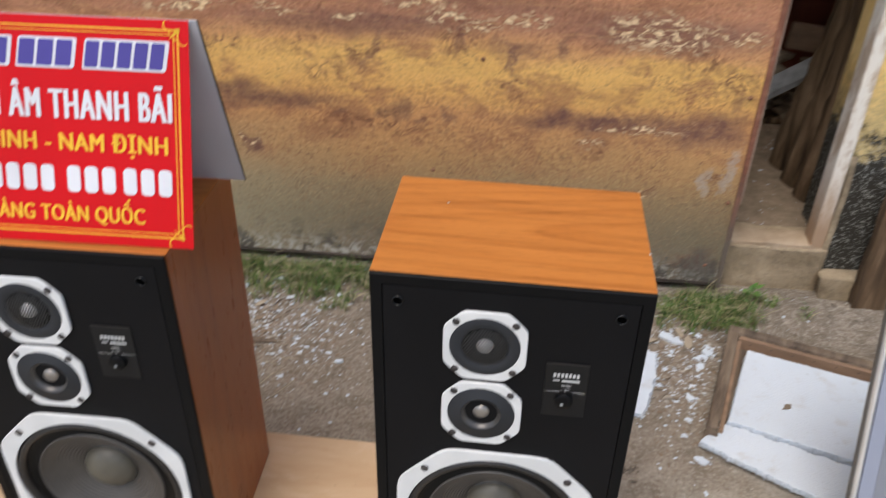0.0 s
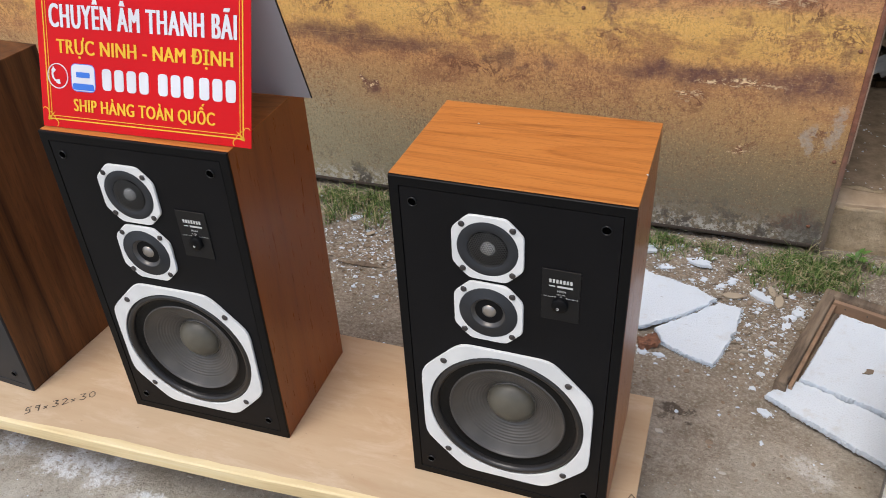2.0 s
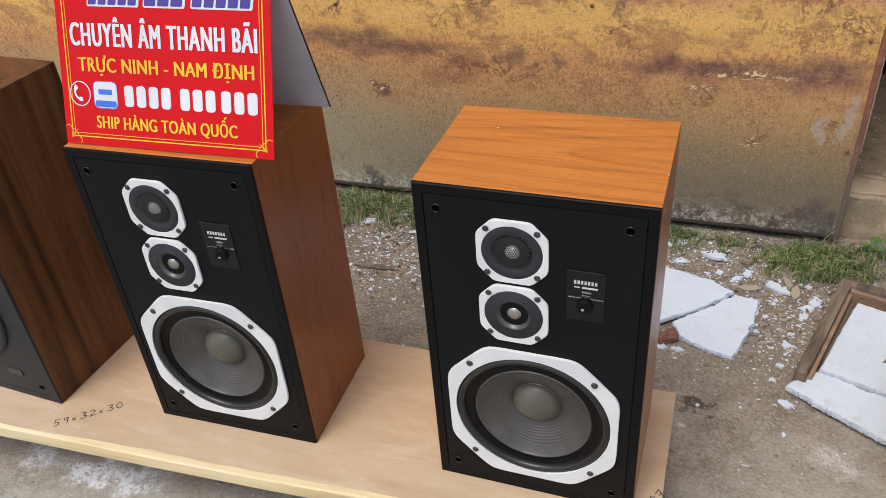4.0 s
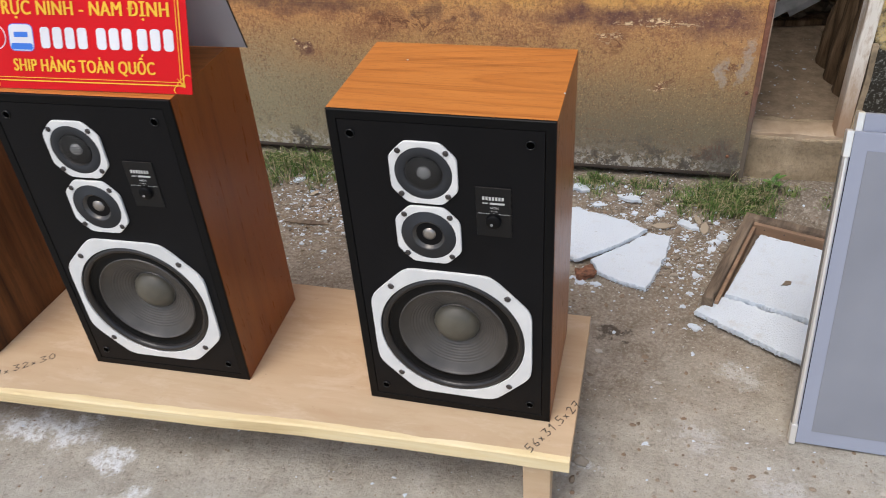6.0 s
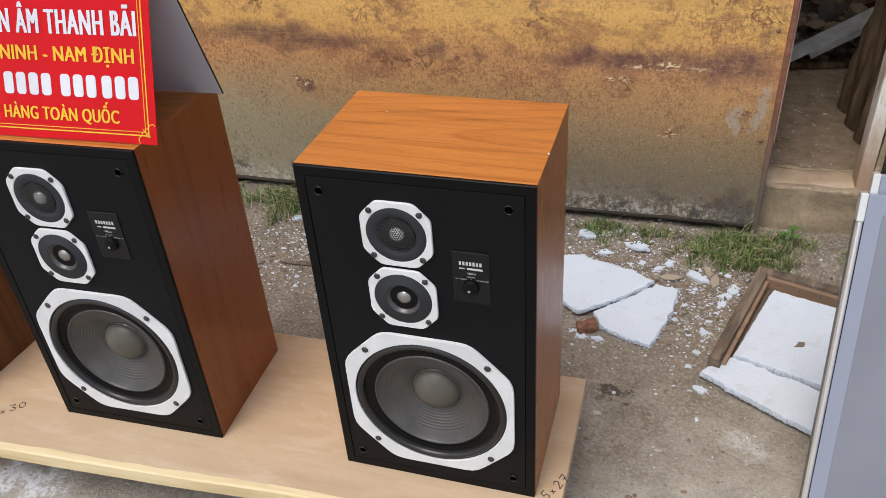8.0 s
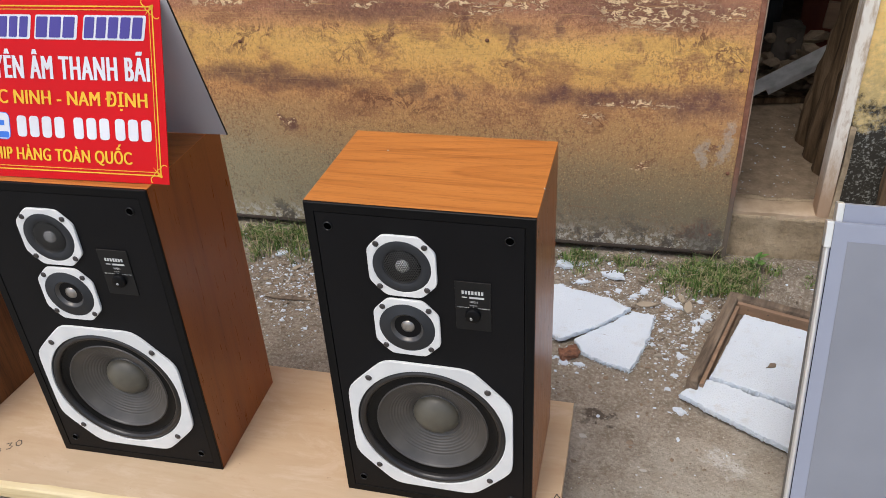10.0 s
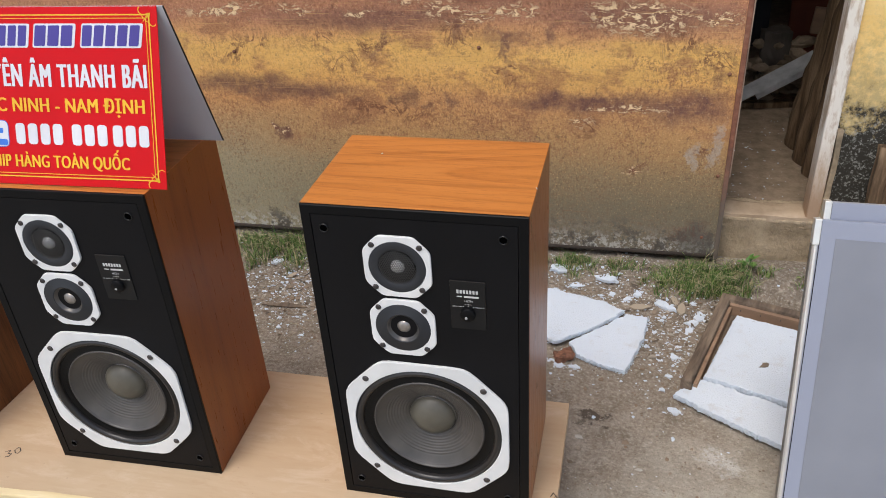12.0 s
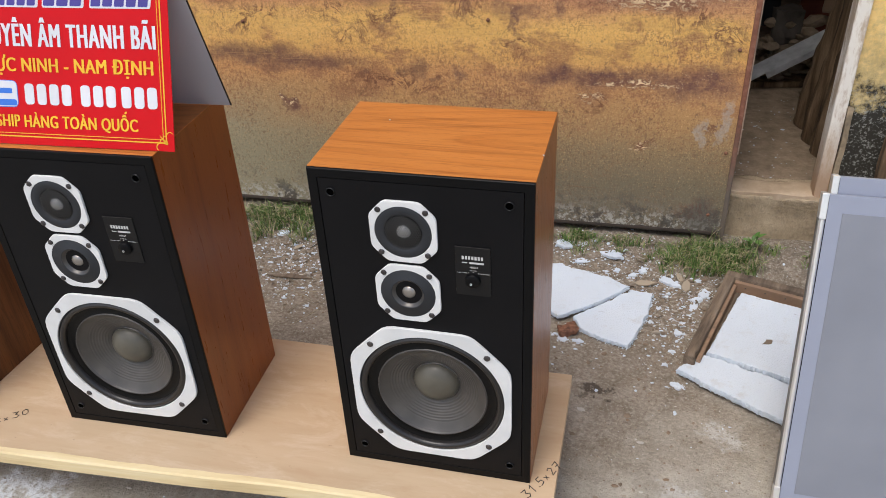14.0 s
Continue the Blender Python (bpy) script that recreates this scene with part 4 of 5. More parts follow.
def teak_speaker(m):
    root = thing("loudspeaker", m, "orange-brown teak veneered three-way loudspeaker with black front", "loudspeaker", "teak loudspeakers")
    framed_cabinet(root, 0.315, 0.232, 0.56, M_VENEER_SHADED, M_VENEER_TOP, (0.1563, 0.1695, 0.112))
    # tweeter
    cx, cz = 0.133, 0.4703
    p = part("tweeter", plate(cx, cz, 0.0485, 0.023, 0.041, 0.0035), M_PLATE, root, "tweeter on a silver plate with cut corners")
    part("tweeter_ring", lathe(cx, cz, [(0.0412, 0.0), (0.0412, -0.0030), (0.0404, -0.0036), (0.0282, -0.0036), (0.0274, -0.0028), (0.0262, 0.0003)], 56, False), M_DISC, p, "dark grey ring", True)
    part("backing", lathe(cx, cz, [(0.0272, 0.0004), (0.018, 0.001)], 40), M_WELL, p)
    part("dome", lathe(cx, cz, [(0.0100, 0.0002), (0.0095, -0.0022), (0.0078, -0.0042), (0.005, -0.0058), (0.0016, -0.0064)], 28), M_DOME, p, "shiny silver dome", True)
    part("wire_mesh", honeycomb(cx, cz, 0.0278, -0.0034, 0.0033, 0.00062, dome=0.0042), M_MESHWIRE, p, "dark honeycomb wire mesh")
    driver_screws(cx, cz, 0.0338, 0.0044, -0.0035, p)
    # midrange
    cz = 0.3662
    p = part("midrange", plate(cx, cz, 0.0485, 0.023, 0.041, 0.0035), M_PLATE, root, "midrange driver on a silver plate")
    part("midrange_ring", lathe(cx, cz, [(0.0412, 0.0), (0.0412, -0.003), (0.040, -0.004), (0.0265, -0.0036), (0.0255, -0.0046), (0.0242, -0.0046), (0.0235, -0.002)], 56, False), M_DISC, p, "dark grey ring", True)
    part("cone", lathe(cx, cz, [(0.0240, -0.0040), (0.0230, -0.0036), (0.0222, -0.0014), (0.019, 0.0016), (0.0105, 0.0046)], 40), M_MIDCONE, p, "small dark metallic cone", True)
    part("dome", lathe(cx, cz, [(0.0116, 0.0048), (0.0110, 0.0022), (0.0092, -0.0004), (0.0058, -0.0022), (0.002, -0.0030)], 28), M_DOME_SOFT, p, "grey metal dome", True)
    driver_screws(cx, cz, 0.0338, 0.0044, -0.0035, p)
    # woofer
    cx, cz = 0.1563, 0.1695
    p = part("woofer", plate(cx, cz, 0.1285, 0.062, 0.1175, 0.004), M_PLATE, root, "large woofer on a silver octagonal plate")
    part("gasket", lathe(cx, cz, [(0.1178, 0.0), (0.1178, -0.0012), (0.1150, -0.0012), (0.1135, -0.0034), (0.1115, -0.0042), (0.1075, -0.0030), (0.1055, 0.001), (0.105, 0.005)], 72, False), M_GASKET, p, "black gasket ring", True)
    part("surround", lathe(cx, cz, [(0.106, 0.005), (0.1045, 0.0055), (0.102, 0.0065), (0.098, 0.0072), (0.094, 0.0068), (0.0905, 0.0058), (0.0885, 0.0050), (0.087, 0.0055)], 72, False), M_SURROUND, p, "dark glossy rubber surround", True)
    prof = [(0.0885, 0.0045), (0.086, 0.0065)]
    r = 0.084
    while r > 0.04:
        t = (0.086 - r) / 0.05
        y = 0.0065 + 0.028 * t ** 0.85
        ripple = 0.00045 * math.sin((0.086 - r) * 2 * math.pi / 0.0042) if 0.042 < r < 0.074 else 0.0
        prof.append((r, y + ripple))
        r -= 0.0009
    prof += [(0.036, 0.036)]
    part("cone", lathe(cx, cz, prof, 72, False), M_CONE, p, "grey paper cone with fine ripples", True)
    part("dust_cap", lathe(cx, cz, [(0.0375, 0.0335), (0.037, 0.0300), (0.033, 0.024), (0.026, 0.0188), (0.018, 0.0152), (0.009, 0.0132), (0.002, 0.0128)], 48), M_CAP, p, "olive grey dust cap", True)
    part("cone_lip", lathe(cx, cz, [(0.0895, 0.0050), (0.0885, 0.0030), (0.0872, 0.0030), (0.0862, 0.0066)], 72, False), M_CONELIP, p, "thin grey lip of the cone", True)
    part("cap_seam", lathe(cx, cz, [(0.0392, 0.0345), (0.0384, 0.0318), (0.0374, 0.0318), (0.0368, 0.0335)], 48, False), M_GLUE, p, "glossy glue line round the cap", True)
    driver_screws(cx, cz, 0.0915, 0.0052, -0.004, p)
    # control plate
    p = part("control_plate", box((0.205, -0.0006, 0.374), (0.255, 0.001, 0.455), 0.0003), M_PATCH, root, "satin black control plate with white print")
    dark_bars([(0.2145 + 0.0045 * i, 0.2174 + 0.0045 * i, 0.4345, 0.4400) for i in range(7)], -0.0007, p, "logo_bar")
    dark_bars([(0.2145, 0.222, 0.4285, 0.430), (0.225, 0.2455, 0.4278, 0.4306), (0.2225, 0.2236, 0.4118, 0.4129), (0.2297, 0.2309, 0.4130, 0.4141), (0.2372, 0.2383, 0.4118, 0.4129)], -0.0007, p, "print_bar")
    part("lettering", moved(letters("HIGH", 0.0034, 0.011, 0.01), pose(0.2255, -0.0010, 0.4205, 90)), M_PRINT, p)
    for word, x, z, wide in (("NORMAL", 0.2252, 0.4157, 0.0105), ("DECREASE", 0.2078, 0.4114, 0.0138), ("INCREASE", 0.2392, 0.4114, 0.0138)):
        part("lettering", moved(letters(word, 0.0018, wide), pose(x, -0.0010, z, 90)), M_PRINT, p)
    kb = part("knob", lathe(0.2295, 0.400, [(0.0112, -0.0006), (0.0108, -0.0052), (0.0100, -0.006), (0.001, -0.006)], 28), M_FRAME, p, "small black round knob", True)
    part("pointer", lathe(0.2275, 0.3965, [(0.0018, -0.0058), (0.0018, -0.0064), (0.0010, -0.0064), (0.0010, -0.0058)], 14, False), M_PRINT, kb, "small white ring mark")
    part("top_line", box((0.2052, -0.0009, 0.4542), (0.2548, -0.0004, 0.4550)), M_SCREW, p, "thin pale line along the top")
    return root


M_DOME_SOFT = plain("grey metal dome", (0.34, 0.31, 0.28), 0.3, 0.7).m
M_SURROUND = plain("dull dark rubber surround", (0.005, 0.0045, 0.0042), 0.45, 0, 0.2, 260, 0.25, 0.35).m
M_GASKET = plain("worn black gasket", (0.024, 0.021, 0.0195), 0.33, 0, 0.45, 180, 0.35, 0.45).m
M_CONELIP = plain("grey cone lip", (0.075, 0.068, 0.062), 0.4, 0, 0.5, 200, 0.2, 0.3).m
M_GLUE = plain("glossy glue", (0.09, 0.082, 0.07), 0.22, 0, 0.6, 120, 0.3, 0.4).m
M_MIDCONE = plain("dark metallic cone", (0.105, 0.098, 0.092), 0.36, 0.5, 0.5, 300, 0.1, 0.3).m
right_speaker = teak_speaker(pose(0.0006, -0.001, BOARD, 0, 0, -0.39))
left_speaker = copy_thing(right_speaker, pose(-0.5468, -0.0118, BOARD, 0, 0, 1.30))
tagged(left_speaker, "teak veneered three-way loudspeaker with the red sign on its top")

heap = Heap()
heap.add((0, 0, 0), 0.0016, random.Random(3), 1.6)
chip = heap.put("chipped_corner", M_FOAM, "tiny pale chip in the veneer edge", "")
chip.parent = right_speaker
chip.location = (0.3138, 0.082, 0.5588)
heap = Heap()
heap.add((0, 0, 0.0006), 0.0013, random.Random(5), 0.6)
heap.put("foam_crumb", M_FOAM, "white foam crumb on the loudspeaker top", "foam crumb", "", "", pose(0.072, 0.165, BOARD + 0.56))

walnut = thing("loudspeaker", pose(-1.078, -0.026, BOARD, 0, 0, -3.0), "dark walnut veneered loudspeaker with black front at the bench end", "loudspeaker")
framed_cabinet(walnut, 0.32, 0.262, 0.59, M_WALNUT, M_WALNUT, (0.155, 0.20, 0.10), M_SKYTINT)
cx, cz = 0.155, 0.20
p = part("woofer", lathe(cx, cz, [(0.112, 0.0), (0.112, -0.004), (0.108, -0.006), (0.098, -0.006), (0.096, -0.004)], 64, False), M_DISC, walnut, "woofer with a dark metal rim", True)
part("surround", lathe(cx, cz, [(0.097, -0.003), (0.092, -0.006), (0.086, -0.003), (0.084, 0.003)], 64, False), M_SURROUND, p, "", True)
part("cone", lathe(cx, cz, [(0.085, 0.002), (0.06, 0.02), (0.03, 0.035), (0.01, 0.03)], 64), M_PALECONE, p, "pale cone", True)
for a in range(8):
    part("screw", screw(cx + 0.105 * math.cos(a * math.pi / 4 + 0.39), cz + 0.105 * math.sin(a * math.pi / 4 + 0.39), 0.004, -0.003, -0.008), M_SCREW, p, "", True)
part("name_badge", box((0.215, -0.001, 0.055), (0.25, 0.001, 0.07), 0.0003), M_SCREW, walnut, "small grey badge plate")

# ---- sign ----
SIGN_W, SIGN_H, LEAN_B = 0.342, 0.252, 20.0
sign = thing("tent_sign", pose(-0.553, -0.012, BOARD + 0.56, 0, 0, 1.9) @ pose(0.008, 0.014, 0.0015), "red folded cardboard sign with white and yellow lettering", "sign")
front = pose(0, 0, 0, 90 - LEAN_B, 0, 0)


def leaf(name, bm, mat, label=""):
    return part(name, moved(bm, front), mat, face if name != "front_leaf" else sign, label)


face = leaf("front_leaf", box((0, 0, -0.0012), (SIGN_W, SIGN_H, 0.0)), M_RED, "glossy red printed front leaf")
back = pose(0, 2 * SIGN_H * math.sin(radians(LEAN_B)) + 0.001, 0, 90 + LEAN_B, 0, 0)
part("back_leaf", moved(box((0, 0, 0.0002), (SIGN_W + 0.009, SIGN_H, 0.0016)), back), M_CARD, sign, "plain white back leaf")
part("edge_tape", moved(box((SIGN_W + 0.009, 0, 0.0), (SIGN_W + 0.0104, SIGN_H, 0.002)), back), M_RUBBER, sign, "thin black edge")
m = 0.011
for e, w in ((m, 0.0018), (m + 0.005, 0.0010)):
    bm = bmesh.new()
    for lo, hi in (((e, e), (SIGN_W - e, e + w)), ((e, SIGN_H - e - w), (SIGN_W - e, SIGN_H - e)), ((e, e + w), (e + w, SIGN_H - e - w)), ((SIGN_W - e - w, e + w), (SIGN_W - e, SIGN_H - e - w))):
        box((*lo, 0.0002), (*hi, 0.0006), 0, bm)
    leaf("border_line", bm, M_YELLOW, "thin yellow border line")


def curl(cx, cy, fx, fy):
    """A corner ornament: a bud between two pairs of scrolls."""
    bm = bmesh.new()
    for ang, length, bend in ((45, 0.020, 0), (16, 0.026, -1.0), (74, 0.026, 1.0), (34, 0.019, 1.15), (56, 0.019, -1.15)):
        last, px, py, a = None, cx, cy, radians(ang)
        for i in range(13):
            t = i / 12
            w = 0.00095 * (math.sin(math.pi * min(1.0, 0.12 + t)) if bend == 0 else 1 - 0.35 * t)
            nx_, ny_ = -math.sin(a) * w, math.cos(a) * w
            now = (bm.verts.new((px - fx * nx_, py - fy * ny_, 0.0008)), bm.verts.new((px + fx * nx_, py + fy * ny_, 0.0008)))
            if last:
                bm.faces.new((last[0], now[0], now[1], last[1]))
            last = now
            px, py = px + fx * math.cos(a) * length / 12, py + fy * math.sin(a) * length / 12
            a += bend * radians(34) * t
    return bm


for fx, fy in ((1, 1), (-1, 1), (1, -1), (-1, -1)):
    leaf("corner_ornament", curl(0.010 if fx > 0 else SIGN_W - 0.010, 0.010 if fy > 0 else SIGN_H - 0.010, fx, fy), M_YELLOW, "yellow scroll ornament")


def lettering(body, x, y, h, w, mat, bold=0.0006, space=1.0):
    """Heavier letters from shifted copies, one a hair above the other."""
    whole = bmesh.new()
    for i, f in enumerate((-1, 0, 1)):
        one = moved(letters(body, h, w - 2 * bold, space=space), pose(x + bold + f * bold, y, 0.0009 + i * 0.00004))
        me = bpy.data.meshes.new("lettering")
        one.to_mesh(me)
        one.free()
        whole.from_mesh(me)
        bpy.data.meshes.remove(me)
    leaf("lettering", whole, mat)


def soft_bar(x0, y0, x1, y1, z, r):
    bm = box((x0, y0, 0.0003), (x1, y1, z))
    edges = [e for e in bm.edges if abs(e.verts[0].co.z - e.verts[1].co.z) > 1e-5]
    bmesh.ops.bevel(bm, geom=edges, offset=r, segments=3, affect="EDGES", profile=0.5)
    return bm


def slanted(bm, y0):
    for q in bm.verts:
        q.co.x += 0.16 * (q.co.y - y0)
    return bm


# the heading: a run of slanted bars, one a letter, in a common white outline
for x0, x1, count in ((0.055, 0.140, 5), (0.147, 0.213, 3), (0.222, 0.316, 5)):
    leaf("title_bar", slanted(soft_bar(x0, 0.1955, x1, 0.2285, 0.0008, 0.003), 0.1955), M_WHITE, "white outline of the heading")
    step = (x1 - x0 - 0.003) / count
    for i in range(count):
        leaf("title_bar", slanted(soft_bar(x0 + 0.0022 + i * step, 0.1980, x0 + 0.0022 + (i + 1) * step - 0.0034, 0.2260, 0.0012, 0.0018), 0.1955), M_PURPLE, "violet heading bar")
lettering("CHUYÊN ÂM THANH BÃI", 0.022, 0.1415, 0.0335, 0.300, M_WHITE, 0.0014, 1.16)
lettering("TRỰC NINH - NAM ĐỊNH", 0.032, 0.106, 0.0205, 0.284, M_YELLOW, 0.0009, 1.08)
for x0, count in ((0.106, 4), (0.1975, 3), (0.2625, 3)):
    for i in range(count):
        leaf("number_bar", soft_bar(x0 + 0.0203 * i + 0.001, 0.059, x0 + 0.0203 * i + 0.0162, 0.089, 0.0009, 0.005), M_WHITE, "white bar in place of a figure")
lettering("SHIP HÀNG TOÀN QUỐC", 0.056, 0.026, 0.0185, 0.231, M_YELLOW, 0.0008, 1.08)
def disc_ring(cx, cy, r0, r1, z):
    return rings([[(cx + r * math.cos(2 * math.pi * i / 40), cy + r * math.sin(2 * math.pi * i / 40), q) for i in range(40)] for r, q in ((r0, 0.0002), (r0, z), (r1, z), (r1, 0.0002))])


leaf("icon_ring", disc_ring(0.031, 0.0735, 0.0165, 0.0178, 0.0008), M_WHITE, "white ring round a handset")
bm = bmesh.new()
last = None
for i in range(13):
    a = radians(130 + 150 * i / 12)
    w = 0.0036 if i in (0, 1, 2, 10, 11, 12) else 0.0018
    now = [bm.verts.new((0.033 + r * math.cos(a), 0.076 + r * math.sin(a), 0.0008)) for r in (0.011 - w, 0.011 + w * 0.7)]
    if last:
        bm.faces.new((last[0], last[1], now[1], now[0]))
    last = now
leaf("handset_icon", bm, M_WHITE, "white handset shape")
leaf("app_icon_edge", soft_bar(0.0540, 0.0540, 0.0950, 0.0930, 0.0005, 0.008), M_BLUE, "thin blue rim of the emblem")
leaf("app_icon", soft_bar(0.055, 0.055, 0.094, 0.092, 0.0007, 0.007), M_WHITE, "white rounded square emblem")
leaf("app_icon_base", soft_bar(0.0565, 0.0565, 0.0925, 0.0655, 0.0010, 0.003), M_BLUE, "blue base of the emblem")
leaf("app_icon_mark", soft_bar(0.063, 0.074, 0.086, 0.0815, 0.0010, 0.001), M_BLUE, "blue mark of the emblem")

# ---- leaning panels ----
def panel(m, label):
    root = thing("leaning_panel", m, label, "panel", "leaning grey panels")
    w, h, d = 0.46, 0.578, 0.012
    part("body", box((0.005, 0.0, 0.003), (w - 0.005, d, h), 0.001), M_GLASS_EDGE, root, "lavender grey panel body")
    part("centre_field", box((0.034, -0.0012, 0.03), (w - 0.034, 0.0006, h - 0.030), 0.0004), M_GLASS, root, "darker grey middle field")
    for x in (0.0, w - 0.009):
        bm = rings([[(x + 0.0045 - 0.0048 * math.cos(a), 0.004 - 0.0065 * math.sin(a), z) for a in [math.pi * i / 8 for i in range(9)]] + [(x + 0.009, d + 0.001, z), (x, d + 0.001, z)] for z in (0.0, h)], (True, True))
        part("seam", box((x + 0.0092 if x < 0.1 else x - 0.0014, -0.0004, 0.004), (x + 0.0106 if x < 0.1 else x - 0.0002, 0.0006, h - 0.002)), M_WELL, root, "dark seam beside the strip")
        # Added dark bar: paints the shadow side of the rounded strip.
        part("strip_shade", box((x - 0.0012 if x < 0.1 else x + 0.0088, 0.002, 0.002), (x + 0.0002 if x < 0.1 else x + 0.0102, d + 0.003, h - 0.001)), M_ALUSHADE, root, "dark bar standing for the strip's shaded flank")
        s = part("edge_strip", bm, M_ALU, root, "shiny rounded aluminium edge strip")
        for z0, z1 in ((h - 0.042, h + 0.002), (-0.001, 0.04)):
            part("corner_cap", box((x - 0.0016, -0.0045, max(z0, 0.0)), (x + 0.0096, d + 0.002, z1), 0.0015), M_ALU, s, "aluminium corner cap")
    return root


lean = math.degrees(math.atan2(0.186, 0.545))
panel(pose(0.736, 0.176, 0.004, -lean, 0.4, -1.0), "grey frosted panel with aluminium edges leaning upright")
panel(pose(0.751, 0.202, 0.006, -lean + 1.5, 0.4, -1.0) @ pose(0, 0.006, 0.018), "second grey frosted panel leaning behind the first")

def worn_bar(lo, hi, seed):
    """A bar of old wood with softened, uneven edges and a chewed end."""
    bm = box(lo, hi, 0.003)
    long = [e for e in bm.edges if e.calc_length() > 0.1]
    bmesh.ops.subdivide_edges(bm, edges=long, cuts=24)
    for q in bm.verts:
        q.co += noise.noise_vector(q.co * 30 + Vector((seed, 0, 0))) * 0.0014
        if q.co.y < lo[1] + 0.02 and hi[1] - lo[1] > 0.1:
            q.co += noise.noise_vector(q.co * 120 + Vector((0, seed, 0))) * 0.005
    return bm


# ---- tray with foam ----
TRAY = pose(0.573, 0.487, 0.0, 0, 0, -17.6)
tray = thing("wooden_tray", TRAY, "old brown wooden tray frame lying on the earth", "tray")
part("side_rail", worn_bar((-0.004, 0.040, 0.0), (0.020, 0.386, 0.047), 2), M_TRAY, tray, "dark weathered side rail", True)
part("back_rail", worn_bar((-0.004, 0.386, 0.0), (0.47, 0.408, 0.047), 5), M_TRAY, tray, "dark weathered back rail", True)
for i in range(9):
    part("nail", lathe(0.05 + 0.047 * i, 0.028, [(0.0017, 0.3745), (0.0014, 0.3728), (0.0004, 0.3724)], 8), M_SCREW, tray)
part("back_lining", box((0.0225, 0.374, 0.008), (0.468, 0.3855, 0.038), 0.001), M_TRAYIN, tray, "raw orange wood inside the rail")
part("side_lining", box((0.0206, 0.055, 0.006), (0.0295, 0.3735, 0.032), 0.001), M_TRAYIN, tray, "raw wood strip inside the side rail")
part("base", box((0.030, 0.05, 0.002), (0.468, 0.373, 0.010)), M_TRAY, tray)
part("far_rail", box((0.4705, 0.045, 0.002), (0.492, 0.408, 0.048), 0.003), M_TRAY, tray)
solid("foam_board", slab([(0.034, 0.092), (0.455, 0.078), (0.455, 0.352), (0.044, 0.352)], 0.011, 0.029, 0.0012, 3, 0, 0.003), M_FOAM, "white foam board lying in the wooden tray", "foam board", "foam boards", m=TRAY)
solid("foam_board", slab([(-0.010, 0.012), (0.06, -0.004), (0.13, -0.022), (0.23, -0.042), (0.33, -0.046), (0.44, -0.05), (0.455, 0.070), (0.22, 0.078), (0.022, 0.088)], 0.009, 0.022, 0.0022, 5, 0.0006, 0.0028), M_FOAM,
      "broken white foam board with a ragged edge", "foam board", "foam boards", m=TRAY)
bm = slab([(-0.014, -0.006), (0.008, -0.008), (0.014, 0.004), (0.0, 0.006), (-0.004, 0.001)], 0, 0.002, 0.001, 9, 0, 0.004)
solid("dry_leaf", bm, M_LEAF, "curled dry brown leaf on the foam board", "leaf", m=pose(0.765, 0.622, 0.030, 4, 3, 20))

for x, y, turn, size in ((0.488, 0.842, -12, 1.7), (0.539, 0.953, 50, 1.2), (-0.47, 0.86, 40, 1.0), (0.594, 0.845, 80, 1.5), (0.58, 0.883, 100, 1.2)):
    bm = slab([(-0.014, -0.002), (-0.004, -0.007), (0.010, -0.006), (0.018, 0.001), (0.008, 0.006), (-0.006, 0.005)], 0, 0.0018, 0.0008, int(x * 99) + 200, 0.0004, 0.004)
    solid("dry_leaf", bm, M_LEAF, "dry brown leaf lying among the crumbs", "leaf", "dry leaves on the earth", m=pose(x, y, ground_height(x, y) + 0.004, 6, -8, turn) @ Matrix.Scale(size, 4))

# ---- broken foam sheets on the ground ----
solid("foam_sheet", slab([(0.236, 0.70), (0.29, 0.652), (0.33, 0.676), (0.40, 0.735), (0.455, 0.80), (0.40, 0.835), (0.262, 0.875), (0.20, 0.86)], 0.009, 0.020, 0.0020, 12, 0.0005, 0.0028), M_FOAM,
      "torn white foam sheet lying on the earth", "foam sheet", "torn foam sheets", m=pose(0, 0, 0))
solid("foam_sheet", slab([(0.345, 0.625), (0.395, 0.595), (0.462, 0.575), (0.482, 0.63), (0.50, 0.70), (0.514, 0.792), (0.46, 0.80), (0.40, 0.735), (0.33, 0.668)], 0.0, 0.010, 0.0020, 15, 0.0005, 0.0028), M_FOAM,
      "torn white foam sheet lying partly under another", "foam sheet", "torn foam sheets", m=pose(0, 0, 0.002))


def edge_beads(outline, z, seed, m, label):
    rng = random.Random(seed)
    heap = Heap()
    for (ax, ay), (bx, by) in zip(outline, outline[1:]):
        for _ in range(int(math.hypot(bx - ax, by - ay) / 0.0010)):
            f = rng.random()
            heap.add((ax + (bx - ax) * f + rng.gauss(0, 0.0018), ay + (by - ay) * f + rng.gauss(0, 0.0018), z + rng.uniform(-0.006, 0.0035)), rng.uniform(0.0007, 0.0019), rng)
    return heap.put("foam_beads", M_FOAM, label, "foam crumbs", "", "stuff", m)


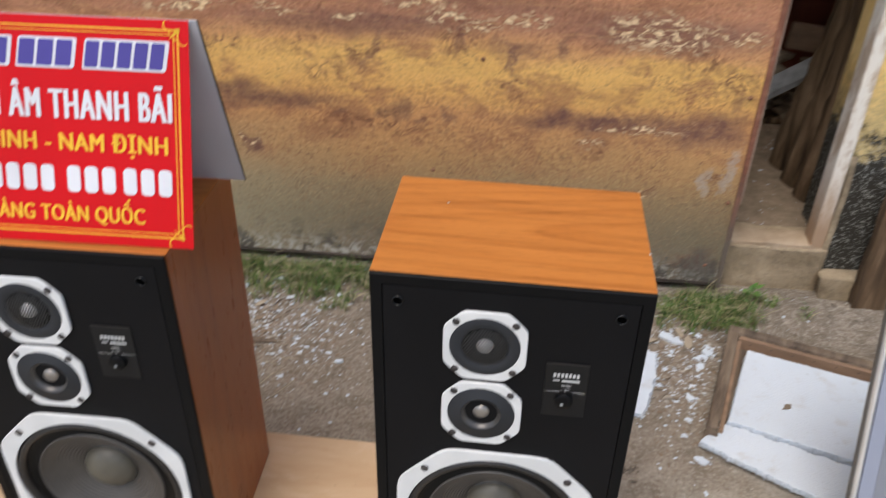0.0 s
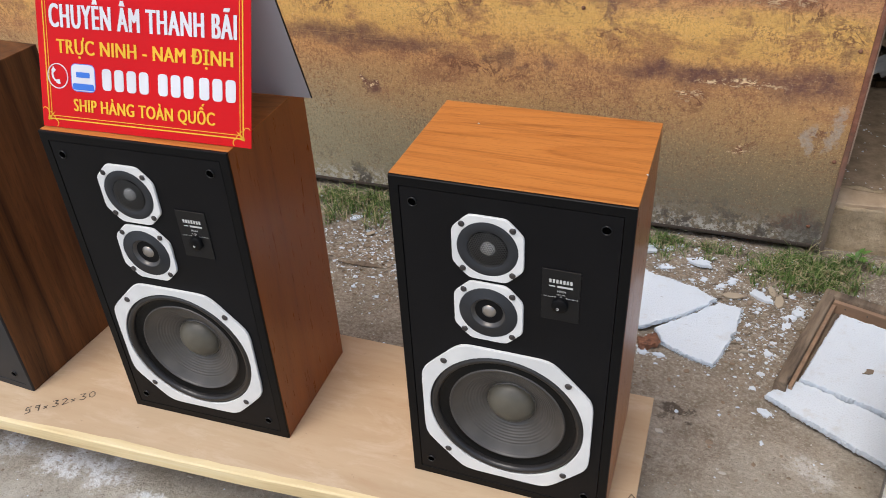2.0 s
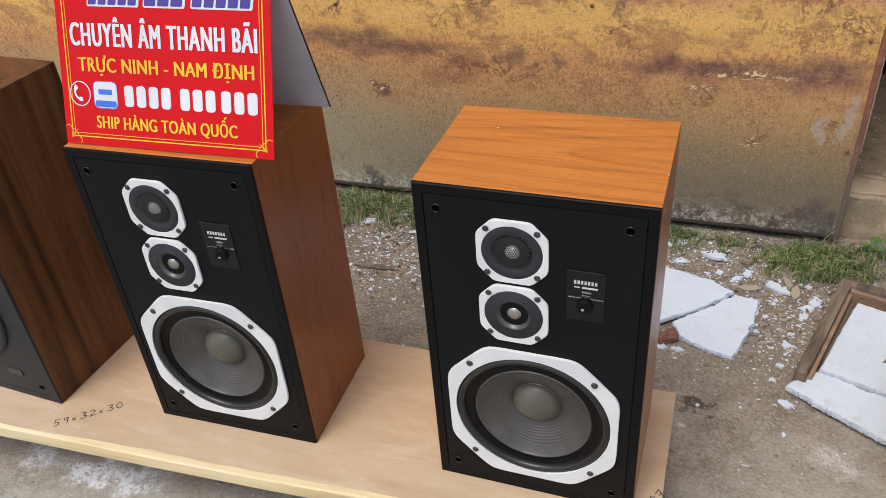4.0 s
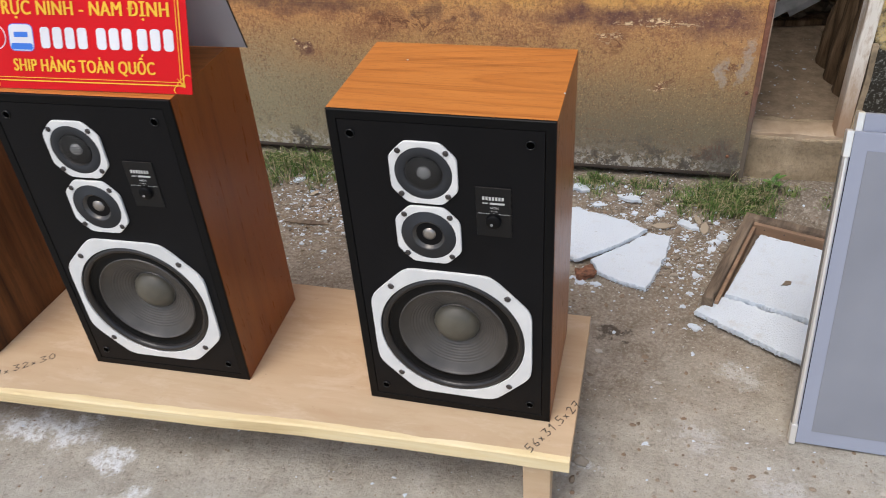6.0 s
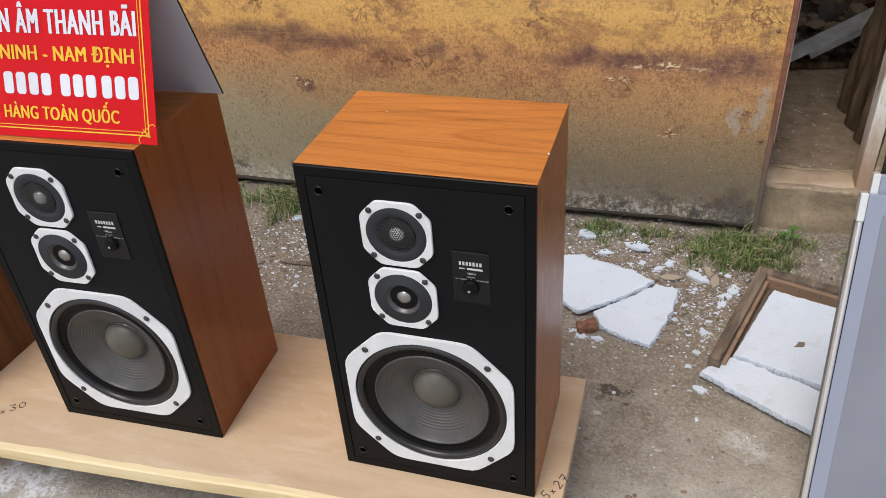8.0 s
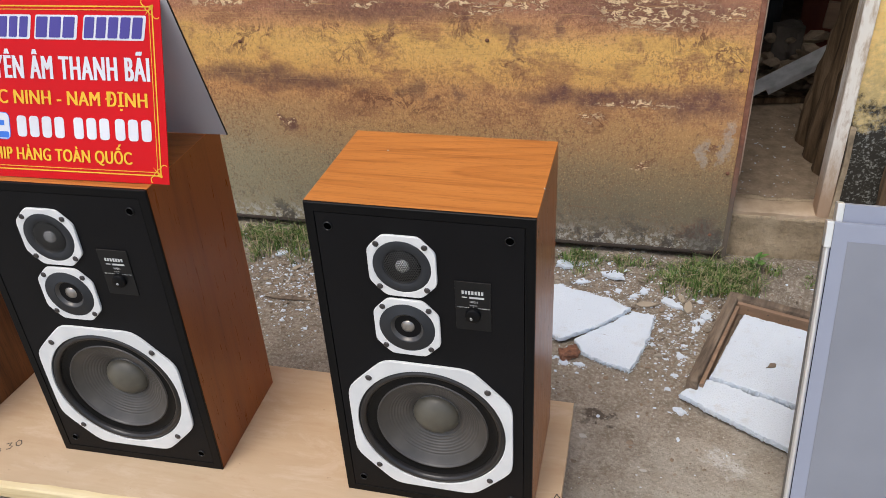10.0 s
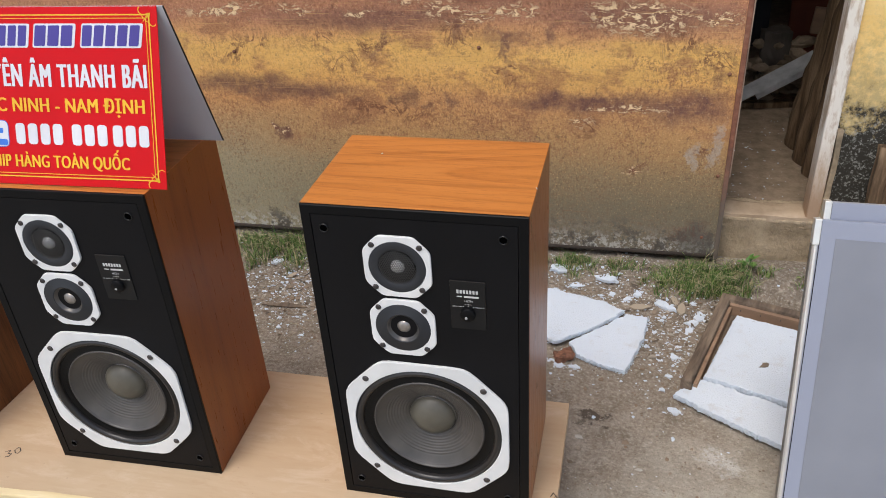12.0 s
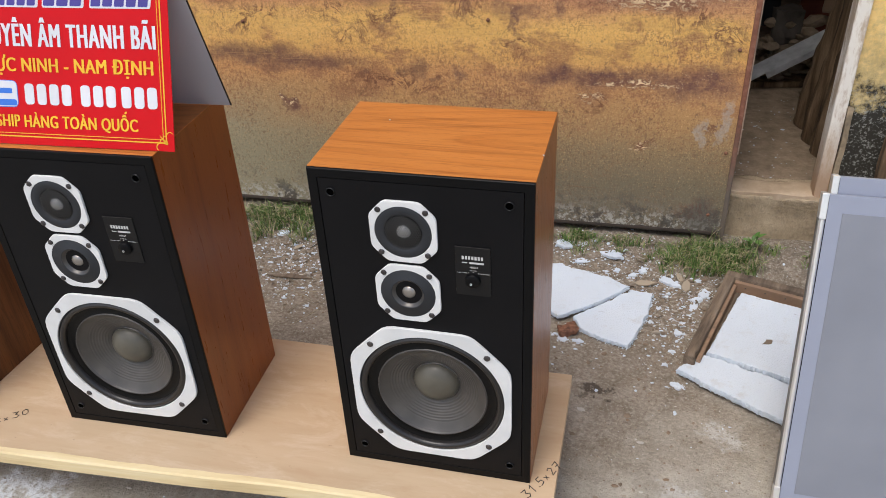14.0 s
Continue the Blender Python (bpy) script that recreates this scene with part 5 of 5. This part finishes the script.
edge_beads([(-0.010, 0.012), (0.06, -0.004), (0.13, -0.022), (0.23, -0.042), (0.33, -0.046)], 0.018, 3, TRAY, "loose white beads along the torn foam edge")
edge_beads([(0.482, 0.63), (0.50, 0.70), (0.514, 0.792)], 0.008, 4, pose(0, 0, 0), "loose white beads along the torn foam edge")
edge_beads([(0.345, 0.625), (0.395, 0.595), (0.462, 0.575), (0.482, 0.63)], 0.007, 6, pose(0, 0, 0), "loose white beads along the torn foam edge")
edge_beads([(0.29, 0.652), (0.33, 0.676), (0.40, 0.735), (0.455, 0.80), (0.40, 0.835), (0.262, 0.875)], 0.017, 5, pose(0, 0, 0), "loose white beads along the torn foam edge")


def foam_bit(x, y, r, seed, long=1.6, turn=0.0):
    """A torn lump: a thin uneven slab with beads clinging to it and fallen round it."""
    rng = random.Random(seed)
    reach = [r * (0.75 + 0.45 * noise.noise((math.cos(a) * 1.6, math.sin(a) * 1.6, seed)) + 0.22 * noise.noise((math.cos(a) * 5, math.sin(a) * 5, seed))) for a in [2 * math.pi * i / 22 for i in range(22)]]
    pts = [(q * long * math.cos(2 * math.pi * i / 22), q * math.sin(2 * math.pi * i / 22)) for i, q in enumerate(reach)]
    bm = slab(pts, 0, r * 0.34, r * 0.05, seed, 0.0008, 0.004)
    heap = Heap()
    for _ in range(int(r * 2600)):
        a, f = rng.uniform(0, 6.283), abs(rng.gauss(0.75, 0.28))
        px, py = r * long * f * math.cos(a), r * f * math.sin(a)
        heap.add((px, py, r * 0.34 * rng.uniform(0.4, 1.0) if f < 0.85 else 0.001), rng.uniform(0.0009, 0.0026), rng, 0.8)
    me = bpy.data.meshes.new("beads")
    me.from_pydata(heap.verts, [], heap.faces)
    bm.from_mesh(me)
    bpy.data.meshes.remove(me)
    solid("foam_scrap", bm, M_FOAM, "small torn scrap of white foam on the ground", "foam scrap", "foam scraps",
          m=pose(x, y, ground_height(x, y) - 0.001, rng.uniform(-6, 6), rng.uniform(-6, 6), turn))


# along the wall foot
for i, (x, y, r, long, turn) in enumerate(((0.275, 0.965, 0.022, 1.5, 5), (0.318, 0.972, 0.012, 1.2, 40), (0.271, 0.893, 0.013, 1.1, 80), (0.327, 0.918, 0.014, 1.5, 20), (0.352, 0.985, 0.01, 1.2, 60), (0.4, 0.945, 0.022, 2.2, -22), (0.421, 0.898, 0.009, 1.4, 60),
        (0.486, 0.905, 0.013, 1.4, 70), (0.462, 0.88, 0.011, 1.5, 40), (0.552, 0.867, 0.019, 2.0, -48), (0.567, 0.97, 0.008, 1.4, 20), (0.618, 0.985, 0.013, 1.5, -15), (0.684, 0.945, 0.008, 2.0, 85), (0.627, 0.885, 0.008, 1.2, 0))):
    foam_bit(x, y, r, 100 + i, long, turn)
# beside the tray and the sheets
for i, (x, y, r, long, turn) in enumerate(((0.612, 0.765, 0.012, 1.4, 60), (0.64, 0.825, 0.016, 1.5, 65), (0.622, 0.797, 0.013, 1.3, 20), (0.509, 0.69, 0.009, 1.3, 0), (0.527, 0.744, 0.006, 1.3, 30), (0.583, 0.69, 0.009, 1.5, 60), (0.574, 0.655, 0.011, 1.5, -60),
        (0.541, 0.642, 0.007, 1.4, 10), (0.562, 0.586, 0.007, 1.6, 0), (0.572, 0.47, 0.012, 1.5, -20), (0.31, 0.59, 0.012, 1.4, -50), (0.345, 0.588, 0.009, 1.8, -10), (0.292, 0.604, 0.007, 1.4, 0))):
    foam_bit(x, y, r, 114 + i, long, turn)
# behind and before the bench
for i, (x, y, r, long, turn) in enumerate(((-0.536, 0.92, 0.014, 1.7, 20), (-0.44, 0.955, 0.009, 1.6, 5), (-0.4, 0.9, 0.009, 1.5, 30), (0.48, 0.126, 0.0055, 1.3, 20))):
    foam_bit(x, y, r, 127 + i, long, turn)

bm = box((-0.021, -0.015, 0), (0.021, 0.015, 0.019), 0.003)
bmesh.ops.subdivide_edges(bm, edges=bm.edges, cuts=2, use_grid_fill=True)
for q in bm.verts:
    q.co += noise.noise_vector(q.co * 60) * 0.007 + noise.noise_vector(q.co * 150) * 0.004
solid("brick_fragment", bm, M_BRICK, "broken orange-red brick fragment beside the foam", "brick", m=pose(0.318, 0.612, 0.0, 0, 0, 25))

for x, y, s in ((0.366, 0.062, 0.014), (0.52, 0.268, 0.006), (0.44, 0.36, 0.006)):
    heap = Heap()
    heap.add((0, 0, s * 0.3), s, random.Random(int(x * 1000)), 0.5, 2)
    heap.put("stone", M_GRIT, "small grey stone on the ground", "stone", "loose stones", "", pose(x, y, 0))

# crumbs, grit and chips, thicker along the wall foot and behind the bench
def scatter(count, seed, size, squash):
    rng = random.Random(seed)
    heap = Heap()
    spots = ((0.50, 0.80, 0.20, 0.14, 0.30), (0.60, 0.72, 0.06, 0.12, 0.14), (0.38, 0.93, 0.16, 0.05, 0.16), (-0.42, 0.80, 0.12, 0.12, 0.40), (0.1, 0.85, 0.5, 0.12, 0.14))
    made = 0
    while made < count:
        pick, cx, cy, sx, sy = rng.random(), 0, 0, 1, 1
        for ax, ay, bx, by, share in spots:
            pick -= share
            cx, cy, sx, sy = ax, ay, bx, by
            if pick < 0:
                break
        x, y = rng.gauss(cx, sx), rng.gauss(cy, sy)
        if y > 1.04 or y < 0.3 or not -1.1 < x < 1.1 or (0.57 < x < 1.05 and 0.40 < y < 0.9 and x > 0.57 + (y - 0.49) * 0.31):
            continue
        r = size * rng.lognormvariate(0, 0.5)
        heap.add((x, y, ground_height(x, y) + r * 0.25), r, rng, squash)
        made += 1
    return heap


def sprinkle(count, seed, size, squash, x0, x1, y0, y1):
    rng = random.Random(seed)
    heap = Heap()
    for _ in range(count):
        x, y = rng.uniform(x0, x1), rng.uniform(y0, y1)
        r = size * rng.lognormvariate(0, 0.5)
        heap.add((x, y, ground_height(x, y) + r * 0.15), r, rng, squash)
    return heap


scatter(2600, 21, 0.0019, 0.5).put("foam_crumbs", M_FOAM, "white foam crumbs strewn over the earth", "foam crumbs", "", "stuff")
scatter(9000, 22, 0.0018, 0.55).put("grit", M_GRIT, "loose grit and mortar crumbs by the wall", "grit", "", "stuff")
sprinkle(5000, 23, 0.0012, 0.5, -1.1, 1.1, -0.35, 1.0).put("fine_grit", M_GRIT, "fine grit on the trodden earth", "grit", "", "stuff")
sprinkle(420, 25, 0.0030, 0.5, 0.28, 1.0, -0.25, 0.75).put("pebbles", M_GRIT, "small pebbles and clods trodden into the earth", "pebbles", "", "stuff")
sprinkle(620, 24, 0.0014, 0.5, -1.0, 1.0, -0.3, 0.9).put("pale_specks", M_FOAM, "tiny pale specks on the earth", "grit", "", "stuff")

rng = random.Random(31)
bm = bmesh.new()
for _ in range(260):
    x, y = rng.choice((rng.gauss(-0.42, 0.14), rng.gauss(0.5, 0.2))), rng.uniform(0.62, 1.0)
    if 0.57 + (y - 0.49) * 0.31 < x and y < 0.9:
        continue
    a, l, w = rng.uniform(0, 6.28), rng.lognormvariate(-5.0, 0.45), rng.uniform(0.0009, 0.0026)
    c, s, z = math.cos(a), math.sin(a), ground_height(x, y) + 0.003
    lo = [bm.verts.new((x + u * c - t * s, y + u * s + t * c, z + rng.uniform(-0.002, 0.004))) for u, t in ((-l, 0), (-l * 0.3, -w), (l * 0.5, -w), (l, 0), (l * 0.4, w), (-l * 0.4, w))]
    up = [bm.verts.new(q.co + Vector((0, 0, 0.0012))) for q in lo]
    bm.faces.new(up), bm.faces.new(lo[::-1])
    for i in range(6):
        bm.faces.new((lo[i], lo[(i + 1) % 6], up[(i + 1) % 6], up[i]))
solid("wood_chips", bm, M_LEAF, "dry leaves and wood chips scattered on the earth", "wood chips", kind="stuff")


solid("bark_strip", slab([(-0.065, 0.0), (-0.03, 0.006), (0.0, 0.012), (0.03, 0.008), (0.065, 0.002), (0.03, -0.004), (-0.02, -0.003)], 0, 0.004, 0.001, 19, 0.0006), M_TRAY,
      "thin grey strip of bark lying on the earth", "bark", m=pose(-0.435, 0.715, 0.003, 3, 0, 2))
for i, (x, y, a, l) in enumerate(((-0.36, 0.60, 55, 0.07), (-0.37, 0.64, -8, 0.05), (-0.44, 0.64, 70, 0.06), (-0.33, 0.56, 60, 0.09), (-0.35, 0.665, -3, 0.06), (-0.52, 0.80, 20, 0.05))):
    pts = [(t * l - l / 2, 0.004 * math.sin(t * 3 + i), 0.003 + 0.002 * math.sin(t * 3)) for t in (0, 0.25, 0.5, 0.75, 1)]
    solid("straw", rings([[(px, py + 0.0007 * math.cos(b), pz + 0.0007 * math.sin(b)) for b in (0, 2.1, 4.2)] for px, py, pz in pts], (True, True)), M_STRAW, "dry pale straw lying on the earth", "straw", "straws", m=pose(x, y, 0, 0, 0, a))

# ---- grass and weeds ----
def grass(spots, seed):
    """Arching blades in tufts: spots of centre, spread, blades and height."""
    rng = random.Random(seed)
    verts, faces = [], []
    for cx, cy, sx, sy, count, tall in spots:
        for tuft in range(max(1, count // 14)):
            tx, ty = rng.gauss(cx, sx), rng.gauss(cy, sy)
            vigour = rng.uniform(0.5, 1.25)
            if ty > 1.0 or (ty < 0.905 and tx > 0.56):
                continue
            for _ in range(14):
                x, y = rng.gauss(tx, 0.009), min(1.008, rng.gauss(ty, 0.008))
                a, h, w = rng.uniform(0, 6.28), tall * vigour * rng.uniform(0.45, 1.2), rng.uniform(0.0007, 0.0020)
                out, z0 = rng.uniform(0.08, 0.9), ground_height(x, y)
                dx, dy = math.cos(a), math.sin(a)
                if y + dy * h * out > 1.008:
                    dy = -abs(dy)
                n = len(verts)
                for i in range(5):
                    t = i / 4
                    px, py, pz = x + dx * h * out * t ** 1.6, y + dy * h * out * t ** 1.6, z0 + h * (t - (0.25 + 0.25 * out) * t * t)
                    ww = w * (1 - t ** 2 * 0.95)
                    verts.extend(((px - dy * ww, py + dx * ww, pz), (px, py, pz + w * 0.5), (px + dy * ww, py - dx * ww, pz)))
                for i in range(4):
                    q = n + 3 * i
                    faces.extend(((q, q + 1, q + 4, q + 3), (q + 1, q + 2, q + 5, q + 4)))
    b = bmesh.new()
    me = bpy.data.meshes.new("grass")
    me.from_pydata(verts, [], faces)
    b.from_mesh(me)
    bpy.data.meshes.remove(me)
    return b


solid("grass", grass(((-0.47, 0.965, 0.12, 0.040, 2000, 0.060), (-0.25, 0.98, 0.10, 0.035, 1200, 0.055), (-0.8, 0.97, 0.1, 0.03, 250, 0.04), (0.31, 0.985, 0.035, 0.02, 330, 0.045), (0.43, 0.99, 0.035, 0.018, 260, 0.035), (0.51, 0.955, 0.05, 0.035, 170, 0.030),
                      (0.675, 0.955, 0.045, 0.030, 1150, 0.062), (0.60, 0.945, 0.04, 0.035, 420, 0.045), (0.80, 0.985, 0.05, 0.02, 110, 0.035), (0.66, 0.93, 0.06, 0.03, 160, 0.080), (0.05, 0.985, 0.15, 0.015, 120, 0.025)), 41),
      M_GRASS, "short green and straw-coloured grass along the wall", "grass", kind="stuff")

weed = thing("weed", pose(0.757, 0.985, ground_height(0.757, 0.985)), "small broad-leaved green weed by the doorstep", "plant")
rng = random.Random(7)
bm = bmesh.new()
n = 10
base = []
for i in range(n + 1):
    t = i / n
    w = 0.0085 * math.sin(math.pi * t ** 0.75) ** 0.8 if 0 < t < 1 else 0.0003
    z = 0.004 * math.sin(t * 2.6)
    base.append((bm.verts.new((t * 0.026, -w, z + 0.0015)), bm.verts.new((t * 0.026, 0, z)), bm.verts.new((t * 0.026, w, z + 0.0015))))
for r0, r1 in zip(base, base[1:]):
    bm.faces.new((r0[0], r1[0], r1[1], r0[1])), bm.faces.new((r0[1], r1[1], r1[2], r0[2]))
first = part("leaf", bm, M_WEED, weed, "", True)
first.matrix_basis = pose(0.004, -0.002, 0.03, 0, -15, -40)
for i in range(17):
    o = new("leaf", first.data)
    o.parent = weed
    a = i * 137.5
    o.matrix_basis = pose(0.013 * math.cos(radians(a)) * rng.uniform(0.2, 1.3), 0.012 * math.sin(radians(a)) * rng.uniform(0.2, 1.1), rng.uniform(0.008, 0.045), rng.uniform(-20, 20), rng.uniform(-35, 10), a) \
        @ Matrix.Scale(rng.uniform(0.6, 1.0), 4)
for i in range(5):
    a = i * 72 + 10
    x, y = 0.01 * math.cos(radians(a)), 0.01 * math.sin(radians(a))
    part("stem", rings([[(x * t + 0.0008 * math.cos(b), y * t + 0.0008 * math.sin(b), 0.04 * t) for b in (0, 2.1, 4.2)] for t in (0, 0.5, 1.0)], (True, True)), M_WEED, weed)

# ---- inside the doorway ----
def slab_plank(name, foot, top, width, thick, seed, label):
    """A rough sawn slab with a wavy edge, standing from foot to top."""
    foot, top = Vector(foot), Vector(top)
    d = (top - foot).normalized()
    side = Vector((0.55, -0.83, 0)).normalized()
    side = (side - d * side.dot(d)).normalized()
    deep = d.cross(side)
    loops, n, length = [], 60, (top - foot).length
    for i in range(n + 1):
        t = i / n
        w0 = width * (0.5 + 0.16 * noise.noise((t * 6, seed, 0)) + 0.12 * noise.noise((t * 31, seed, 2)))
        w1 = width * (0.5 + 0.16 * noise.noise((t * 6, seed, 9)) + 0.12 * noise.noise((t * 31, seed, 5)))
        c = foot + d * length * t
        k2 = thick * (1 + 0.25 * noise.noise((t * 8, seed, 4)))
        loops.append([c - side * w0, c - side * w0 * 0.5 - deep * k2 * 0.5, c + side * w1 * 0.5 - deep * k2 * 0.6, c + side * w1, c + side * w1 * 0.6 + deep * k2 * 0.5, c - side * w0 * 0.7 + deep * k2 * 0.5])
    return solid(name, rings(loops, (True, True)), M_TIMBER, label, "plank", "planks leaning in the doorway", smooth=False)


slab_plank("timber_slab", (0.925, 1.53, 0.16), (1.06, 1.33, 1.75), 0.075, 0.022, 1, "rough brown timber slab leaning inside the doorway")
slab_plank("timber_slab", (0.932, 1.42, 0.16), (1.04, 1.27, 1.72), 0.07, 0.022, 5, "rough brown timber slab leaning inside the doorway")
slab_plank("timber_slab", (0.945, 1.335, 0.16), (1.02, 1.21, 1.7), 0.07, 0.024, 8, "rough bark-edged timber slab leaning by the jamb")

zinc = thing("metal_sheet", pose(0.76, 1.80, 0.185, 14, -31, 6), "bent galvanised metal sheet propped in the dark room", "metal sheet")
part("sheet", box((0.0, -0.015, 0.0), (0.40, 0.05, 0.003)), M_ZINC, zinc)
part("folded_lip", box((0.085, -0.019, -0.020), (0.40, -0.0155, 0.002)), M_ZINC, zinc, "shiny folded lip")
solid("plank", box((0, 0, 0), (0.5, 0.06, 0.02), 0.003), M_TIMBER, "bare plank lying on the inner floor", "plank", m=pose(0.62, 1.80, 0.162, 0, 0, 8))
solid("red_board", box((0, 0, 0), (0.7, 0.03, 1.5), 0.003), M_REDBOARD, "dark red-brown painted board standing at the back", "board", m=pose(1.0, 2.35, 0.16, -6, 0, -8))
solid("dark_board", box((0, 0, 0), (0.30, 0.03, 1.5), 0.003), M_BLUEBLACK, "dark blue-black board standing at the back", "board", m=pose(0.66, 2.5, 0.16, -5, 0, 4))
solid("wood_block", box((0, 0, 0), (0.12, 0.03, 0.085), 0.003), M_TRAYIN, "pale wooden block standing on the rubble", "wood block", m=pose(1.01, 2.0, 0.37, 0, 4, -8))
solid("plaster_chunk", rough_box((0.88, 2.06, 0.16), (0.97, 2.14, 0.35), 0.012, 6, 4), M_INDARK, "grey broken plaster chunk on the rubble", "rubble")
rng = random.Random(77)
heap = Heap()
for i in range(160):
    heap.add((rng.gauss(0.97, 0.16), rng.gauss(2.03, 0.09), 0.17 + abs(rng.gauss(0, 0.07))), rng.uniform(0.012, 0.04), rng, 0.6)
heap.put("rubble", M_INFLOOR, "heap of dusty rubble inside the shed", "rubble", "", "stuff")
heap = Heap()
for _ in range(160):
    heap.add((rng.uniform(0.62, 1.0), rng.uniform(1.14, 1.75), 0.1615), 0.0015 * rng.lognormvariate(0, 0.5), rng, 0.5)
heap.put("inner_grit", M_FOAM, "pale specks on the dusty inner floor", "grit", "", "stuff")

# plank leaning at the mouldy wall
solid("post_offcut", rough_box((1.01, 1.0, 0.0), (1.10, 1.028, 0.40), 0.004, 10, 6), M_TIMBER, "weathered timber offcut standing at the wall", "timber", smooth=True)
